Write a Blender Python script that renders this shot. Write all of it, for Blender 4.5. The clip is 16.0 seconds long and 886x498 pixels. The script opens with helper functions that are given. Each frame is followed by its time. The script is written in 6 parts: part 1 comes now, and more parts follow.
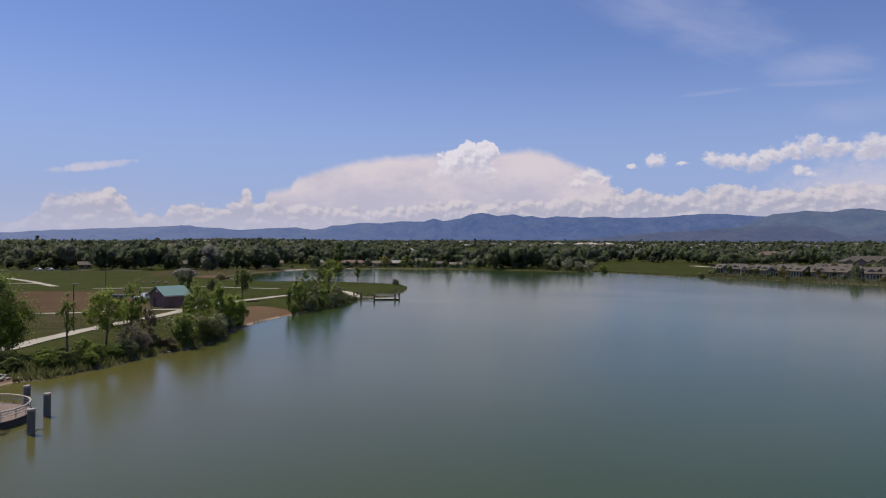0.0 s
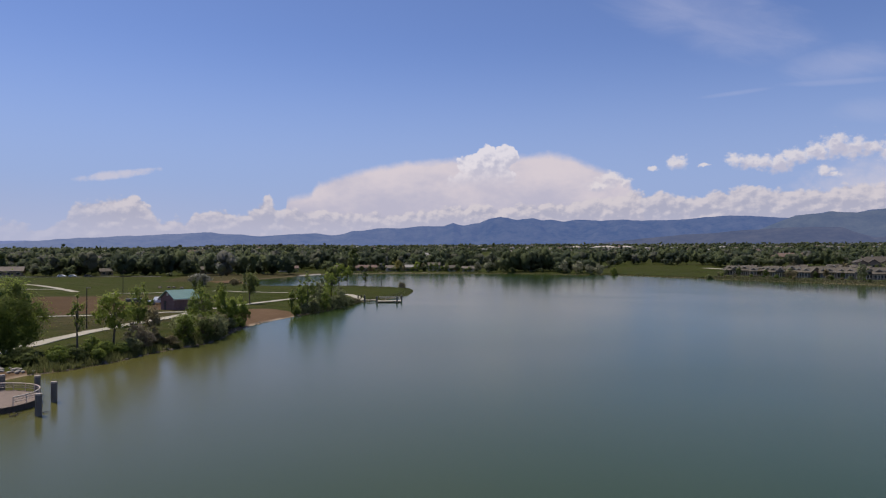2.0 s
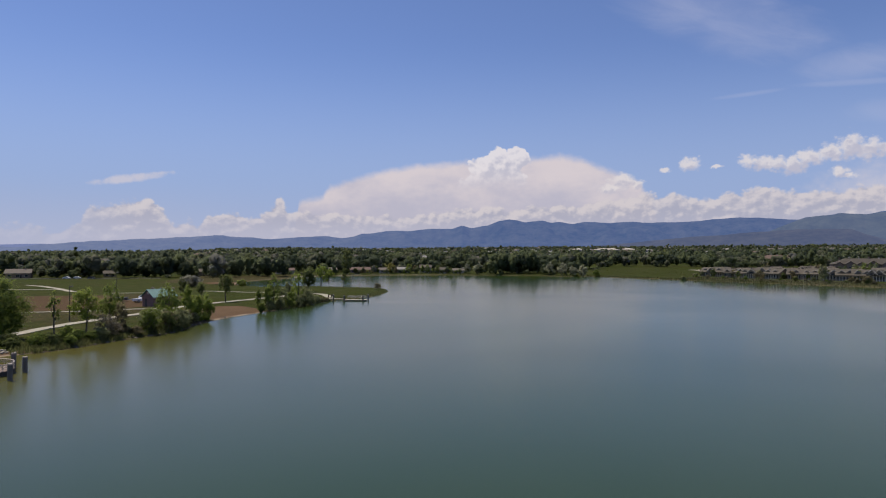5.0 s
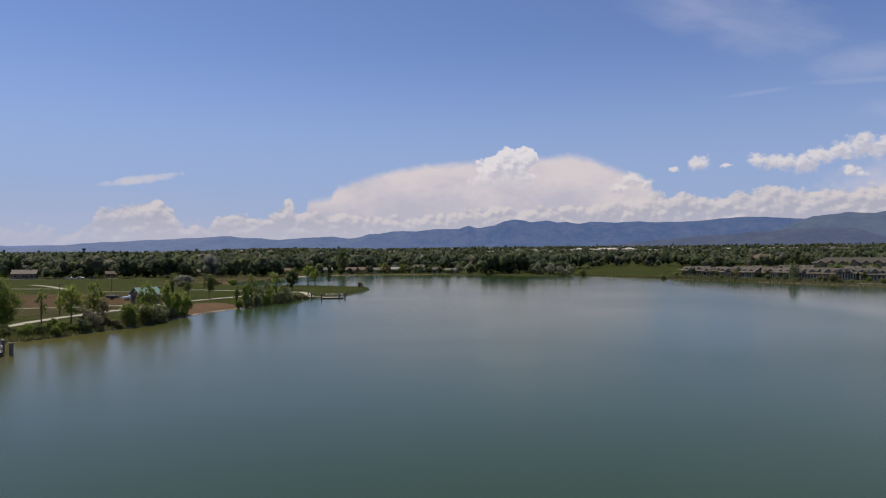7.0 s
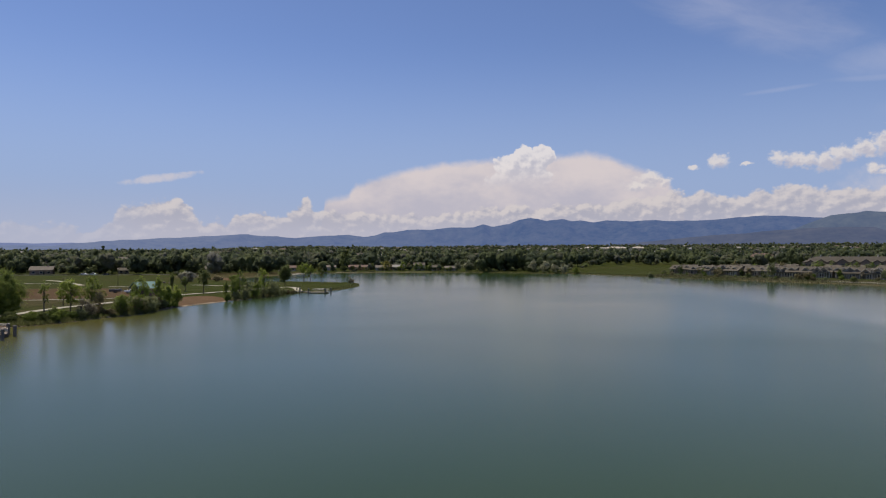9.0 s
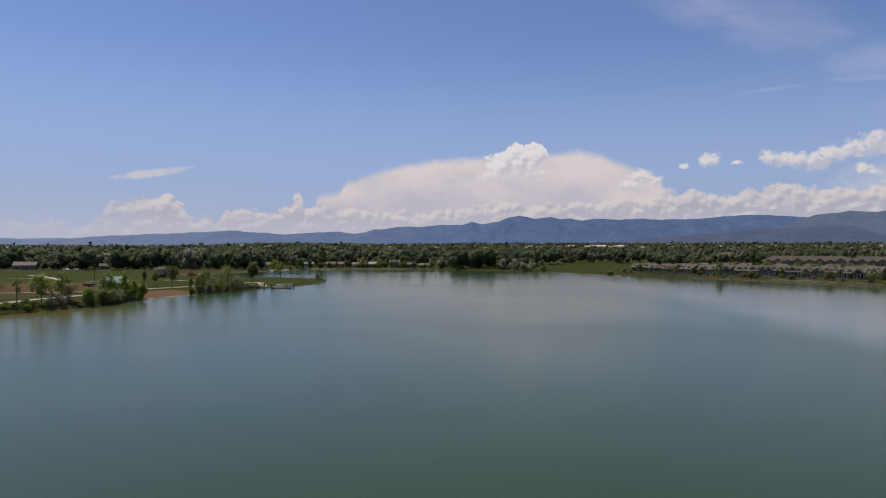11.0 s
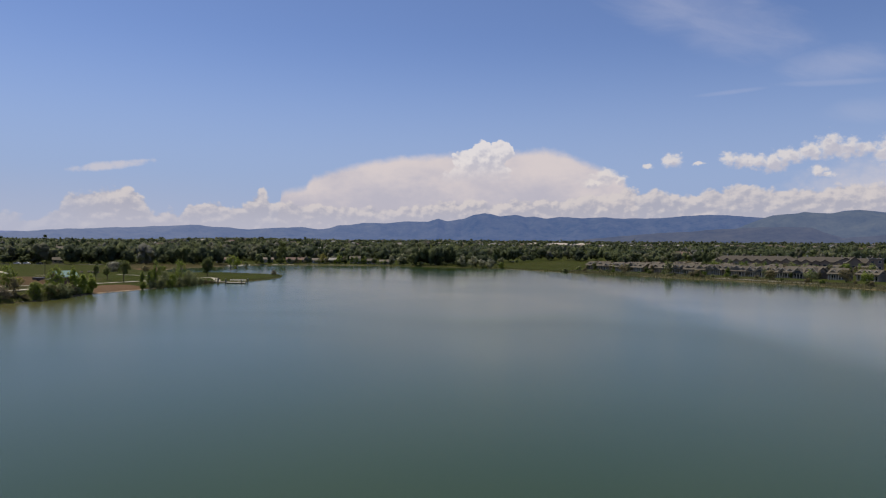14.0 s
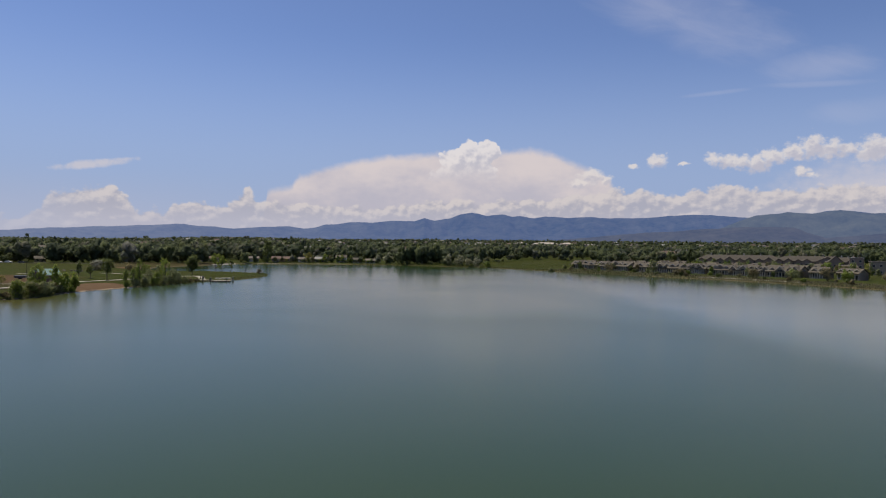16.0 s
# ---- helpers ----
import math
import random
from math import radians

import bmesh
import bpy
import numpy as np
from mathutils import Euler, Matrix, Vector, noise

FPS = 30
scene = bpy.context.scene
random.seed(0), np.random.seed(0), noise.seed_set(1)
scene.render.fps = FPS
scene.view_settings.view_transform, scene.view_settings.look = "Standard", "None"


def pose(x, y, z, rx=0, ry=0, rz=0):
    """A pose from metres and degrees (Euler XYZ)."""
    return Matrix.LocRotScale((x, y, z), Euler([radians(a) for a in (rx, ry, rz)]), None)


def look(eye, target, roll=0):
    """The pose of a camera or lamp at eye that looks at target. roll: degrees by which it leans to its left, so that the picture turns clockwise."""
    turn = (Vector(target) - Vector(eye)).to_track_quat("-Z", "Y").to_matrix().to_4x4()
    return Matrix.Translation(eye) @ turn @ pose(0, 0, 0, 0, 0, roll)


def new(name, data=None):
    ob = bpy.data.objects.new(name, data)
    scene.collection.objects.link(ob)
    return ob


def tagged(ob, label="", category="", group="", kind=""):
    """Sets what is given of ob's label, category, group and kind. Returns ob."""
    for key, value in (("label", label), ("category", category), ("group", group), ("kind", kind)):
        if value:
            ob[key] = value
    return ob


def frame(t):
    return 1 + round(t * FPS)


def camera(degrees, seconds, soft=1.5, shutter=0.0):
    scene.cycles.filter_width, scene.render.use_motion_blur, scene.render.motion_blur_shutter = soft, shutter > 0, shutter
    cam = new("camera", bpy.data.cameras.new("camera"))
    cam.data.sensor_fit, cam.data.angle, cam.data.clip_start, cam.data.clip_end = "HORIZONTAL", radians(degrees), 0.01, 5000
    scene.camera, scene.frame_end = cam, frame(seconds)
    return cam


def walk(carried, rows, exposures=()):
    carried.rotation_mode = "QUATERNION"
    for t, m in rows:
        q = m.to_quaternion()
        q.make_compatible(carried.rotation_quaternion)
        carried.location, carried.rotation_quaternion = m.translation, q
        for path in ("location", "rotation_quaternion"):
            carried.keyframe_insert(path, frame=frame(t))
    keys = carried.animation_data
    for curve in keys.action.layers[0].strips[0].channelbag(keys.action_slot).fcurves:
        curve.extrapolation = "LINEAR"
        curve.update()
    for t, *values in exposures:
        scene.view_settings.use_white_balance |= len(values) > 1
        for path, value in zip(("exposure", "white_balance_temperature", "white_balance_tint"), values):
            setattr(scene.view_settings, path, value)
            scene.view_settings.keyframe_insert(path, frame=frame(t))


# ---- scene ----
cam = camera(66.15, 16.0, soft=1.15)
# seconds, x, y, z, yaw, pitch, roll
PATH = [
    (0.0, 0.0, 0.0, 15.0, 0.0, 0.03, -0.45),
    (0.5, 1.07, -1.32, 14.97, 0.5, 0.09, -0.3),
    (1.0, 2.3, -2.81, 14.94, 0.83, 0.2, -0.14),
    (1.5, 4.1, -4.67, 14.87, 1.26, 0.31, -0.02),
    (2.0, 6.21, -7.08, 14.81, 1.71, 0.41, 0.04),
    (2.5, 8.72, -9.87, 14.77, 2.16, 0.49, 0.04),
    (3.0, 11.57, -12.89, 14.77, 2.47, 0.52, 0.03),
    (3.5, 14.4, -15.91, 14.81, 2.46, 0.54, 0.04),
    (4.0, 17.14, -18.87, 14.87, 2.49, 0.57, 0.06),
    (6.5, 33.46, -36.08, 14.87, 3.15, 0.64, 0.23),
    (7.0, 37.06, -39.81, 14.81, 3.36, 0.63, 0.28),
    (7.5, 40.73, -43.58, 14.74, 3.56, 0.63, 0.28),
    (8.0, 44.52, -47.47, 14.66, 3.83, 0.6, 0.24),
    (8.5, 48.38, -51.58, 14.59, 4.35, 0.55, 0.21),
    (10.8, 68.3, -73.2, 14.98, 5.37, 0.28, -0.12),
    (11.0, 69.34, -74.2, 15.02, 4.07, 0.26, -0.15),
    (11.5, 71.42, -76.15, 15.17, 2.5, 0.23, -0.25),
    (12.0, 73.1, -77.62, 15.29, 2.08, 0.14, -0.41),
    (12.5, 74.25, -78.54, 15.37, 2.0, 0.04, -0.56),
    (13.0, 74.76, -79.0, 15.39, 1.98, 0.02, -0.63),
    (13.5, 74.89, -79.21, 15.34, 1.65, -0.01, -0.66),
    (14.0, 74.95, -79.32, 15.25, 1.22, 0.0, -0.67),
    (14.5, 74.94, -79.46, 15.14, 0.95, -0.01, -0.69),
    (15.0, 75.08, -79.58, 15.03, 0.67, -0.02, -0.71),
    (15.5, 75.15, -79.71, 14.93, 0.38, -0.02, -0.7),
    (16.0, 75.29, -79.82, 14.84, 0.1, -0.03, -0.72),
]
walk(cam, [(t, pose(x, y, z, 90 + p, r, yw)) for t, x, y, z, yw, p, r in PATH],
     [(0.0, 0.0, 6420, 13), (4.0, 0.0, 6480, 11), (7.0, -0.02, 6640, 9), (11.0, -0.02, 6760, 8), (16.0, -0.02, 6760, 8)])

# ------------------------------------------------------------------ node helpers


class S:
    """A node socket with arithmetic."""

    def __init__(self, tree, sock):
        self.t, self.s = tree, sock

    def _op(self, op, *others):
        n = self.t.nodes.new("ShaderNodeMath")
        n.operation = op
        for k, v in enumerate((self, *others)):
            if isinstance(v, S):
                self.t.links.new(v.s, n.inputs[k])
            else:
                n.inputs[k].default_value = v
        return S(self.t, n.outputs[0])

    def __add__(self, o): return self._op("ADD", o)
    def __sub__(self, o): return self._op("SUBTRACT", o)
    def __mul__(self, o): return self._op("MULTIPLY", o)
    def __truediv__(self, o): return self._op("DIVIDE", o)
    def max(self, o): return self._op("MAXIMUM", o)
    def min(self, o): return self._op("MINIMUM", o)
    def pow(self, o): return self._op("POWER", o)

    def step(self, lo, hi):
        n = self.t.nodes.new("ShaderNodeMapRange")
        n.interpolation_type = "SMOOTHSTEP"
        self.t.links.new(self.s, n.inputs["Value"])
        n.inputs["From Min"].default_value, n.inputs["From Max"].default_value = lo, hi
        return S(self.t, n.outputs[0])

    def line(self, lo, hi, a=0.0, b=1.0):
        n = self.t.nodes.new("ShaderNodeMapRange")
        self.t.links.new(self.s, n.inputs["Value"])
        for key, v in (("From Min", lo), ("From Max", hi), ("To Min", a), ("To Max", b)):
            n.inputs[key].default_value = v
        return S(self.t, n.outputs[0])

    def ramp(self, stops):
        n = self.t.nodes.new("ShaderNodeValToRGB")
        self.t.links.new(self.s, n.inputs[0])
        e = n.color_ramp.elements
        e[0].position, e[1].position = stops[0][0], stops[-1][0]
        e[0].color, e[1].color = rgba(stops[0][1]), rgba(stops[-1][1])
        for p, c in stops[1:-1]:
            e.new(p).color = rgba(c)
        return S(self.t, n.outputs[0])


def rgba(c):
    return (c, c, c, 1) if isinstance(c, (int, float)) else (*c, 1)


def mix(tree, a, b, f):
    """Colour a, with b laid over it by the factor f."""
    n = tree.nodes.new("ShaderNodeMix")
    n.data_type = "RGBA"
    for sock, v in ((n.inputs[0], f), (n.inputs[6], a), (n.inputs[7], b)):
        if isinstance(v, S):
            tree.links.new(v.s, sock)
        else:
            sock.default_value = v if isinstance(v, float) else rgba(v)
    return S(tree, n.outputs[2])


def noise_tex(tree, vec, scale, detail=4.0, rough=0.55, distort=0.0):
    n = tree.nodes.new("ShaderNodeTexNoise")
    if vec is not None:
        tree.links.new(vec.s, n.inputs["Vector"])
    n.inputs["Scale"].default_value, n.inputs["Detail"].default_value = scale, detail
    n.inputs["Roughness"].default_value, n.inputs["Distortion"].default_value = rough, distort
    return S(tree, n.outputs[0])


def combine(tree, x, y, z=0.0):
    n = tree.nodes.new("ShaderNodeCombineXYZ")
    for k, v in enumerate((x, y, z)):
        if isinstance(v, S):
            tree.links.new(v.s, n.inputs[k])
        else:
            n.inputs[k].default_value = v
    return S(tree, n.outputs[0])


def coords(tree, kind="Object"):
    return S(tree, tree.nodes.new("ShaderNodeTexCoord").outputs[kind])


def stretched(tree, vec, sx, sy, sz):
    n = tree.nodes.new("ShaderNodeMapping")
    tree.links.new(vec.s, n.inputs["Vector"])
    n.inputs["Scale"].default_value = (sx, sy, sz)
    return S(tree, n.outputs[0])


def attribute(tree, name):
    n = tree.nodes.new("ShaderNodeAttribute")
    n.attribute_name = name
    return S(tree, n.outputs["Fac"])


# ------------------------------------------------------------------ sky, clouds, sun
SUN_EL, SUN_AZ = 64.0, -58.0      # degrees; azimuth from straight ahead, to the right

world = bpy.data.worlds.new("sky")
scene.world = world
world.use_nodes = True
wt = world.node_tree
wt.nodes.clear()
sky = wt.nodes.new("ShaderNodeTexSky")
sky.sky_type, sky.sun_disc = "NISHITA", False
sky.sun_elevation, sky.sun_rotation = radians(SUN_EL), radians(SUN_AZ)
sky.altitude, sky.air_density, sky.dust_density, sky.ozone_density = 1500, 1.0, 0.6, 3.0
SKY_STRENGTH = 0.1
sep = wt.nodes.new("ShaderNodeSeparateXYZ")
wt.links.new(coords(wt, "Generated").s, sep.inputs[0])
dx, dy, dz = (S(wt, sep.outputs[k]) for k in range(3))
az = dx._op("ARCTAN2", dy) * 57.2958
el = dz._op("ARCSINE") * 57.2958
place = combine(wt, az, el * 1.25)
place_up = combine(wt, az - 0.22, el * 1.25 + 0.4)


def puffs(vec, scale):
    n = wt.nodes.new("ShaderNodeTexVoronoi")
    n.feature = "SMOOTH_F1"
    wt.links.new(vec.s, n.inputs["Vector"])
    n.inputs["Scale"].default_value, n.inputs["Detail"].default_value = scale, 3.0
    n.inputs["Roughness"].default_value, n.inputs["Smoothness"].default_value = 0.55, 0.35
    return S(wt, n.outputs["Distance"])


billow = (puffs(place, 0.62) * -1.0 + 0.64)
fine = noise_tex(wt, place, 0.9, 6.0, 0.6)
fine_up = noise_tex(wt, place_up, 0.9, 6.0, 0.6)
broad = noise_tex(wt, combine(wt, az * 0.5, el), 0.35, 4.0, 0.55)
relief = (billow - (puffs(place_up, 0.62) * -1.0 + 0.64)) * 0.8 + (fine - fine_up) * 1.3
t_az = az / 72.0 + 0.5


def outline(points):
    return t_az.ramp([((a + 36) / 72, h / 10) for a, h in points]) * 10.0


LOW_BANK = [(-36, 2.6), (-31.6, 2.4), (-30.2, 3.9), (-27.6, 4.7), (-26.0, 4.9), (-24.9, 3.9), (-24.3, 3.0), (-22.3, 2.9),
            (-21.7, 3.5), (-19.4, 3.7), (-18.7, 3.2), (-17.5, 3.6), (-16.9, 4.3), (-16.1, 5.2), (-15.6, 4.1), (-14.5, 3.9),
            (-5.7, 3.7), (-0.9, 4.4), (4.7, 4.4), (8.5, 4.6), (12.1, 5.1), (14.3, 5.4), (15.0, 5.0), (16.1, 5.2),
            (17.4, 4.7), (19.5, 5.0), (21.1, 5.4), (23.5, 5.5), (25.4, 5.3), (27.6, 4.9), (29.1, 5.4), (36, 5.2)]
ANVIL = [(-15.2, 0.5), (-14.6, 4.6), (-12.7, 4.95), (-12.2, 5.8), (-10.4, 6.35), (-8.1, 7.05), (-5.7, 7.55), (-3.3, 7.75),
         (0.5, 8.0), (4.7, 8.1), (7.1, 8.3), (8.9, 8.0), (10.3, 7.3), (11.7, 6.8), (13.4, 6.0), (14.4, 4.6), (15.4, 0.5)]
# azimuth, elevation, half width, half height
TOWER = [(0.9, 7.4, 1.5, 1.25), (2.1, 8.0, 1.2, 1.3), (3.5, 8.15, 1.3, 1.2), (2.3, 6.6, 2.5, 1.8), (1.0, 5.8, 3.0, 1.5), (11.2, 5.3, 2.4, 0.8)]
HEAPS = [(21.6, 7.2, 0.75, 0.52), (22.9, 7.0, 1.4, 0.5), (24.6, 6.8, 1.0, 0.68), (25.9, 7.25, 1.1, 0.58),
         (27.1, 7.5, 1.1, 0.6), (28.3, 7.85, 0.9, 0.85), (29.4, 7.65, 1.1, 0.7), (30.6, 7.5, 0.8, 0.5), (32.2, 7.4, 1.5, 0.9), (34.6, 7.2, 1.6, 1.2),
         (27.6, 6.1, 0.55, 0.33), (28.3, 5.8, 0.6, 0.18), (17.3, 7.2, 0.75, 0.5), (15.4, 6.85, 0.38, 0.17), (19.2, 6.95, 0.42, 0.12), (12.2, 6.05, 1.0, 0.6), (13.3, 5.75, 0.5, 0.45), (11.2, 5.5, 0.8, 0.4)]
curds = puffs(place, 1.25) * -1.0 + 0.5
curds_up = puffs(place_up, 1.25) * -1.0 + 0.5
low = (outline(LOW_BANK) + billow * 0.8 + (fine - 0.5) * 0.7 - el).step(-0.1, 0.28)
low_up = (outline(LOW_BANK) + billow * 0.8 + (fine - 0.5) * 0.7 - el - 0.75).step(-0.3, 0.6)
anvil = (outline(ANVIL) + (fine - 0.5) * 0.7 - el).step(-0.3, 0.5)


def heaps(group, soft, da=0.0, de=0.0):
    d = None
    for a, e, ra, re in group:
        q = ((az - (a + da)) / ra).pow(2.0) + ((el - (e + de)) / re).pow(2.0)
        d = q if d is None else d.min(q)
    return (d * -1.0 + 1.12 + billow * 0.7 + curds * 0.12 + (fine - 0.5) * 0.4).step(0.0, soft)


# ragged small heaps: the place is pushed about by noise before the outlines are met
curl_a = noise_tex(wt, combine(wt, az + 40.0, el * 1.2), 1.1, 5.0, 0.6) - 0.5
curl_e = noise_tex(wt, combine(wt, az, el * 1.2 + 70.0), 1.1, 5.0, 0.6) - 0.5
knobs = puffs(place, 1.5) * -1.0 + 0.5


def ragged(group, da, de, soft):
    a0, e0 = az + curl_a * 1.1 + da, el + curl_e * 0.6 + de
    d = None
    for a, e, ra, re in group:
        q = ((a0 - a) / ra).pow(2.0) + ((e0 - e) / re).pow(2.0)
        d = q if d is None else d.min(q)
    return (d._op("SQRT") * -1.0 + 1.75 + knobs * 0.8).step(0.0, soft)


tower, tower_low, heap, heap_up = heaps(TOWER, 0.22), heaps(TOWER, 0.9, 0.3, -0.45), ragged(HEAPS, 0.0, 0.0, 0.85), ragged(HEAPS, -0.25, 0.42, 1.0)
veil_r = ((az - 33.0) / 9.0).pow(2.0) + ((el - 4.2) / 3.4).pow(2.0)
veil_r = (veil_r * -1.0 + 1.0 + (fine - 0.5)).step(0.0, 1.2) * 0.8
lens = ((az + 27.4) / 3.3).pow(2.0) + ((el - 6.02 - (az + 27.4) * 0.17) / 0.4).pow(2.0)
lens = (lens * -1.0 + 1.0 + (fine - 0.5) * 2.4).step(0.0, 1.0) * 0.8
wisp = noise_tex(wt, combine(wt, az * 0.2 + el * 0.1, el * 0.5 + az * 0.12), 0.8, 5.0, 0.6, 0.5)
c1 = ((az - 19.5) / 9.5).pow(2.0) + ((el - 17.8 + (az - 19.5) * 0.30) / 3.0).pow(2.0)
c2 = ((az - 28.5) / 4.4).pow(2.0) + ((el - 13.6) / 1.6).pow(2.0)
c3 = ((az - 28.5) / 4.4).pow(2.0) + ((el - 12.35 + (az - 28.5) * 0.06) / 0.34).pow(2.0)
c4 = ((az - 21.5) / 3.0).pow(2.0) + ((el - 12.25 - (az - 21.5) * 0.05) / 0.24).pow(2.0)
c5 = ((az - 31.5) / 4.5).pow(2.0) + ((el - 10.2) / 1.1).pow(2.0)
cirrus = ((c1.min(c2) * -1.0 + 1.0 + (wisp - 0.5) * 1.8).step(0.0, 1.5) * 0.36).max(
    (c3.min(c4) * -1.0 + 1.0 + (wisp - 0.5) * 1.2).step(0.0, 1.4) * 0.26).max((c5 * -1.0 + 1.0 + (wisp - 0.5) * 1.6).step(0.0, 1.6) * 0.2)

white, cream = (7.5, 7.15, 7.5), (7.0, 6.2, 6.3)
tint = wt.nodes.new("ShaderNodeMix")
tint.data_type, tint.blend_type = "RGBA", "MULTIPLY"
tint.inputs[0].default_value = 1.0
wt.links.new(sky.outputs[0], tint.inputs[6])
tint.inputs[7].default_value = (0.93, 0.92, 1.12, 1)
sky_col = mix(wt, S(wt, tint.outputs[2]), (3.05, 3.95, 6.3), el.step(18.0, 2.0) * 0.92)
sky_col = mix(wt, sky_col, (4.4, 4.7, 6.2), el.step(6.5, 0.0) * az.step(0.0, -30.0) * 0.8)
sky_col = mix(wt, sky_col, (5.2, 5.4, 7.0), cirrus)
sky_col = mix(wt, sky_col, (5.9, 5.7, 6.5), lens.max(veil_r))
anvil_col = mix(wt, (5.0, 4.75, 5.6), cream, (broad * 1.1 + fine * 0.3 + el * 0.10 - 0.92).step(0.0, 0.6))
sky_col = mix(wt, sky_col, anvil_col, anvil * 0.9)
tower_col = mix(wt, (5.05, 5.05, 6.05), white, (relief * 0.55 + (curds - curds_up) * 0.4 + 0.72 - az * 0.03 - tower_low * 0.42 + (el - 7.6) * 0.16).step(-0.1, 0.75))
sky_col = mix(wt, sky_col, tower_col, tower * el.step(5.2, 7.6) * 0.95)
puff_col = mix(wt, (5.2, 5.05, 5.9), (7.3, 6.85, 6.95), (relief * 0.7 + broad * 0.4 + 0.72 - heap_up * 0.8).step(0.0, 0.9))
sky_col = mix(wt, sky_col, puff_col, heap * 0.85)
low_col = mix(wt, (4.1, 4.1, 5.05), (6.35, 5.9, 6.15), ((curds - curds_up) * 0.18 + relief * 1.2 + broad * 0.7 + el * 0.1 - 0.25 - low_up * 0.35).step(-0.1, 0.8))
low_col = mix(wt, low_col, (5.0, 5.0, 6.2), el.step(3.9, 1.4) * 0.65)
sky_col = mix(wt, sky_col, low_col, low * (az.step(-36.0, -26.0) * 0.5 + 0.42))
back = wt.nodes.new("ShaderNodeBackground")
wt.links.new(sky_col.s, back.inputs[0])
back.inputs[1].default_value = SKY_STRENGTH
wt.links.new(back.outputs[0], wt.nodes.new("ShaderNodeOutputWorld").inputs[0])

sun_data = bpy.data.lights.new("sun", "SUN")
sun_data.energy, sun_data.angle, sun_data.color = 4.3, radians(0.53), (1.0, 0.91, 0.76)
sun = new("sun", sun_data)
sa, se = radians(SUN_AZ), radians(SUN_EL)
sun.matrix_world = look((0, 0, 300), (-math.sin(sa) * math.cos(se), -math.cos(sa) * math.cos(se), 300 - math.sin(se)))

# ------------------------------------------------------------------ materials


def material(name, build, rough=0.8, metal=0.0, spec=0.5, bump=None):
    m = bpy.data.materials.new(name)
    m.use_nodes = True
    t = m.node_tree
    b = t.nodes["Principled BSDF"]
    b.inputs["Roughness"].default_value, b.inputs["Metallic"].default_value = rough, metal
    b.inputs["Specular IOR Level"].default_value = spec
    col = build(t)
    if isinstance(col, S):
        t.links.new(col.s, b.inputs["Base Color"])
    else:
        b.inputs["Base Color"].default_value = rgba(col)
    if bump:
        scale, dist = bump
        n = t.nodes.new("ShaderNodeBump")
        n.inputs["Distance"].default_value = dist
        t.links.new(noise_tex(t, coords(t), scale, 5.0, 0.6).s, n.inputs["Height"])
        t.links.new(n.outputs[0], b.inputs["Normal"])
    return m


def speckled(a, b, scale, fine_scale, amount=1.0):
    """A colour that varies between a and b at two scales."""
    def build(t):
        v = coords(t)
        f = noise_tex(t, v, scale, 3.0) * 0.55 + noise_tex(t, v, fine_scale, 5.0, 0.65) * 0.45
        return mix(t, a, b, f.line(0.5 - 0.22 / amount, 0.5 + 0.22 / amount))
    return build


def plain(name, a, b, scale=0.6, fine_scale=9.0, rough=0.8, **kw):
    return material(name, speckled(a, b, scale, fine_scale), rough, **kw)


def see_through(m, colour, amount):
    """Lets a leaf glow with the light that falls on its other side."""
    t = m.node_tree
    b, out = t.nodes["Principled BSDF"], t.nodes["Material Output"]
    tr = t.nodes.new("ShaderNodeBsdfTranslucent")
    tr.inputs[0].default_value = rgba(colour)
    ms = t.nodes.new("ShaderNodeMixShader")
    ms.inputs[0].default_value = amount
    t.links.new(b.outputs[0], ms.inputs[1]), t.links.new(tr.outputs[0], ms.inputs[2])
    t.links.new(ms.outputs[0], out.inputs[0])


def leaf_material(name, dark, light, twig=(0.06, 0.05, 0.03)):
    def build(t):
        geo = t.nodes.new("ShaderNodeNewGeometry")
        r = S(t, geo.outputs["Random Per Island"])
        n = noise_tex(t, coords(t), 0.35, 2.0)
        col = mix(t, dark, light, (r * 0.5 + n * 0.8 - 0.15).line(0.0, 1.0))
        return mix(t, col, twig, r.step(0.965, 0.97))
    m = material(name, build, 0.65, spec=0.1)
    see_through(m, tuple(c * 1.5 for c in light), 0.52)
    return m


LEAF = {
    "green": leaf_material("leaf_green", (0.080, 0.112, 0.026), (0.172, 0.215, 0.052)),
    "bright": leaf_material("leaf_bright", (0.104, 0.148, 0.027), (0.228, 0.275, 0.058)),
    "dark": leaf_material("leaf_dark", (0.062, 0.082, 0.030), (0.128, 0.152, 0.052)),
    "grey": leaf_material("leaf_grey", (0.112, 0.127, 0.060), (0.228, 0.245, 0.122)),
    "olive": leaf_material("leaf_olive", (0.112, 0.098, 0.056), (0.205, 0.182, 0.104)),
    "yellow": leaf_material("leaf_yellow", (0.13, 0.13, 0.034), (0.26, 0.245, 0.078)),
    "blossom": leaf_material("leaf_blossom", (0.120, 0.124, 0.092), (0.265, 0.262, 0.215)),
    "twigs": leaf_material("leaf_twigs", (0.115, 0.102, 0.076), (0.225, 0.20, 0.15)),
    "silver": leaf_material("leaf_silver", (0.15, 0.16, 0.105), (0.32, 0.325, 0.23)),
    "reed": leaf_material("leaf_reed", (0.055, 0.069, 0.025), (0.130, 0.142, 0.057)),
    "turf": leaf_material("leaf_turf", (0.050, 0.062, 0.014), (0.085, 0.095, 0.026)),
}
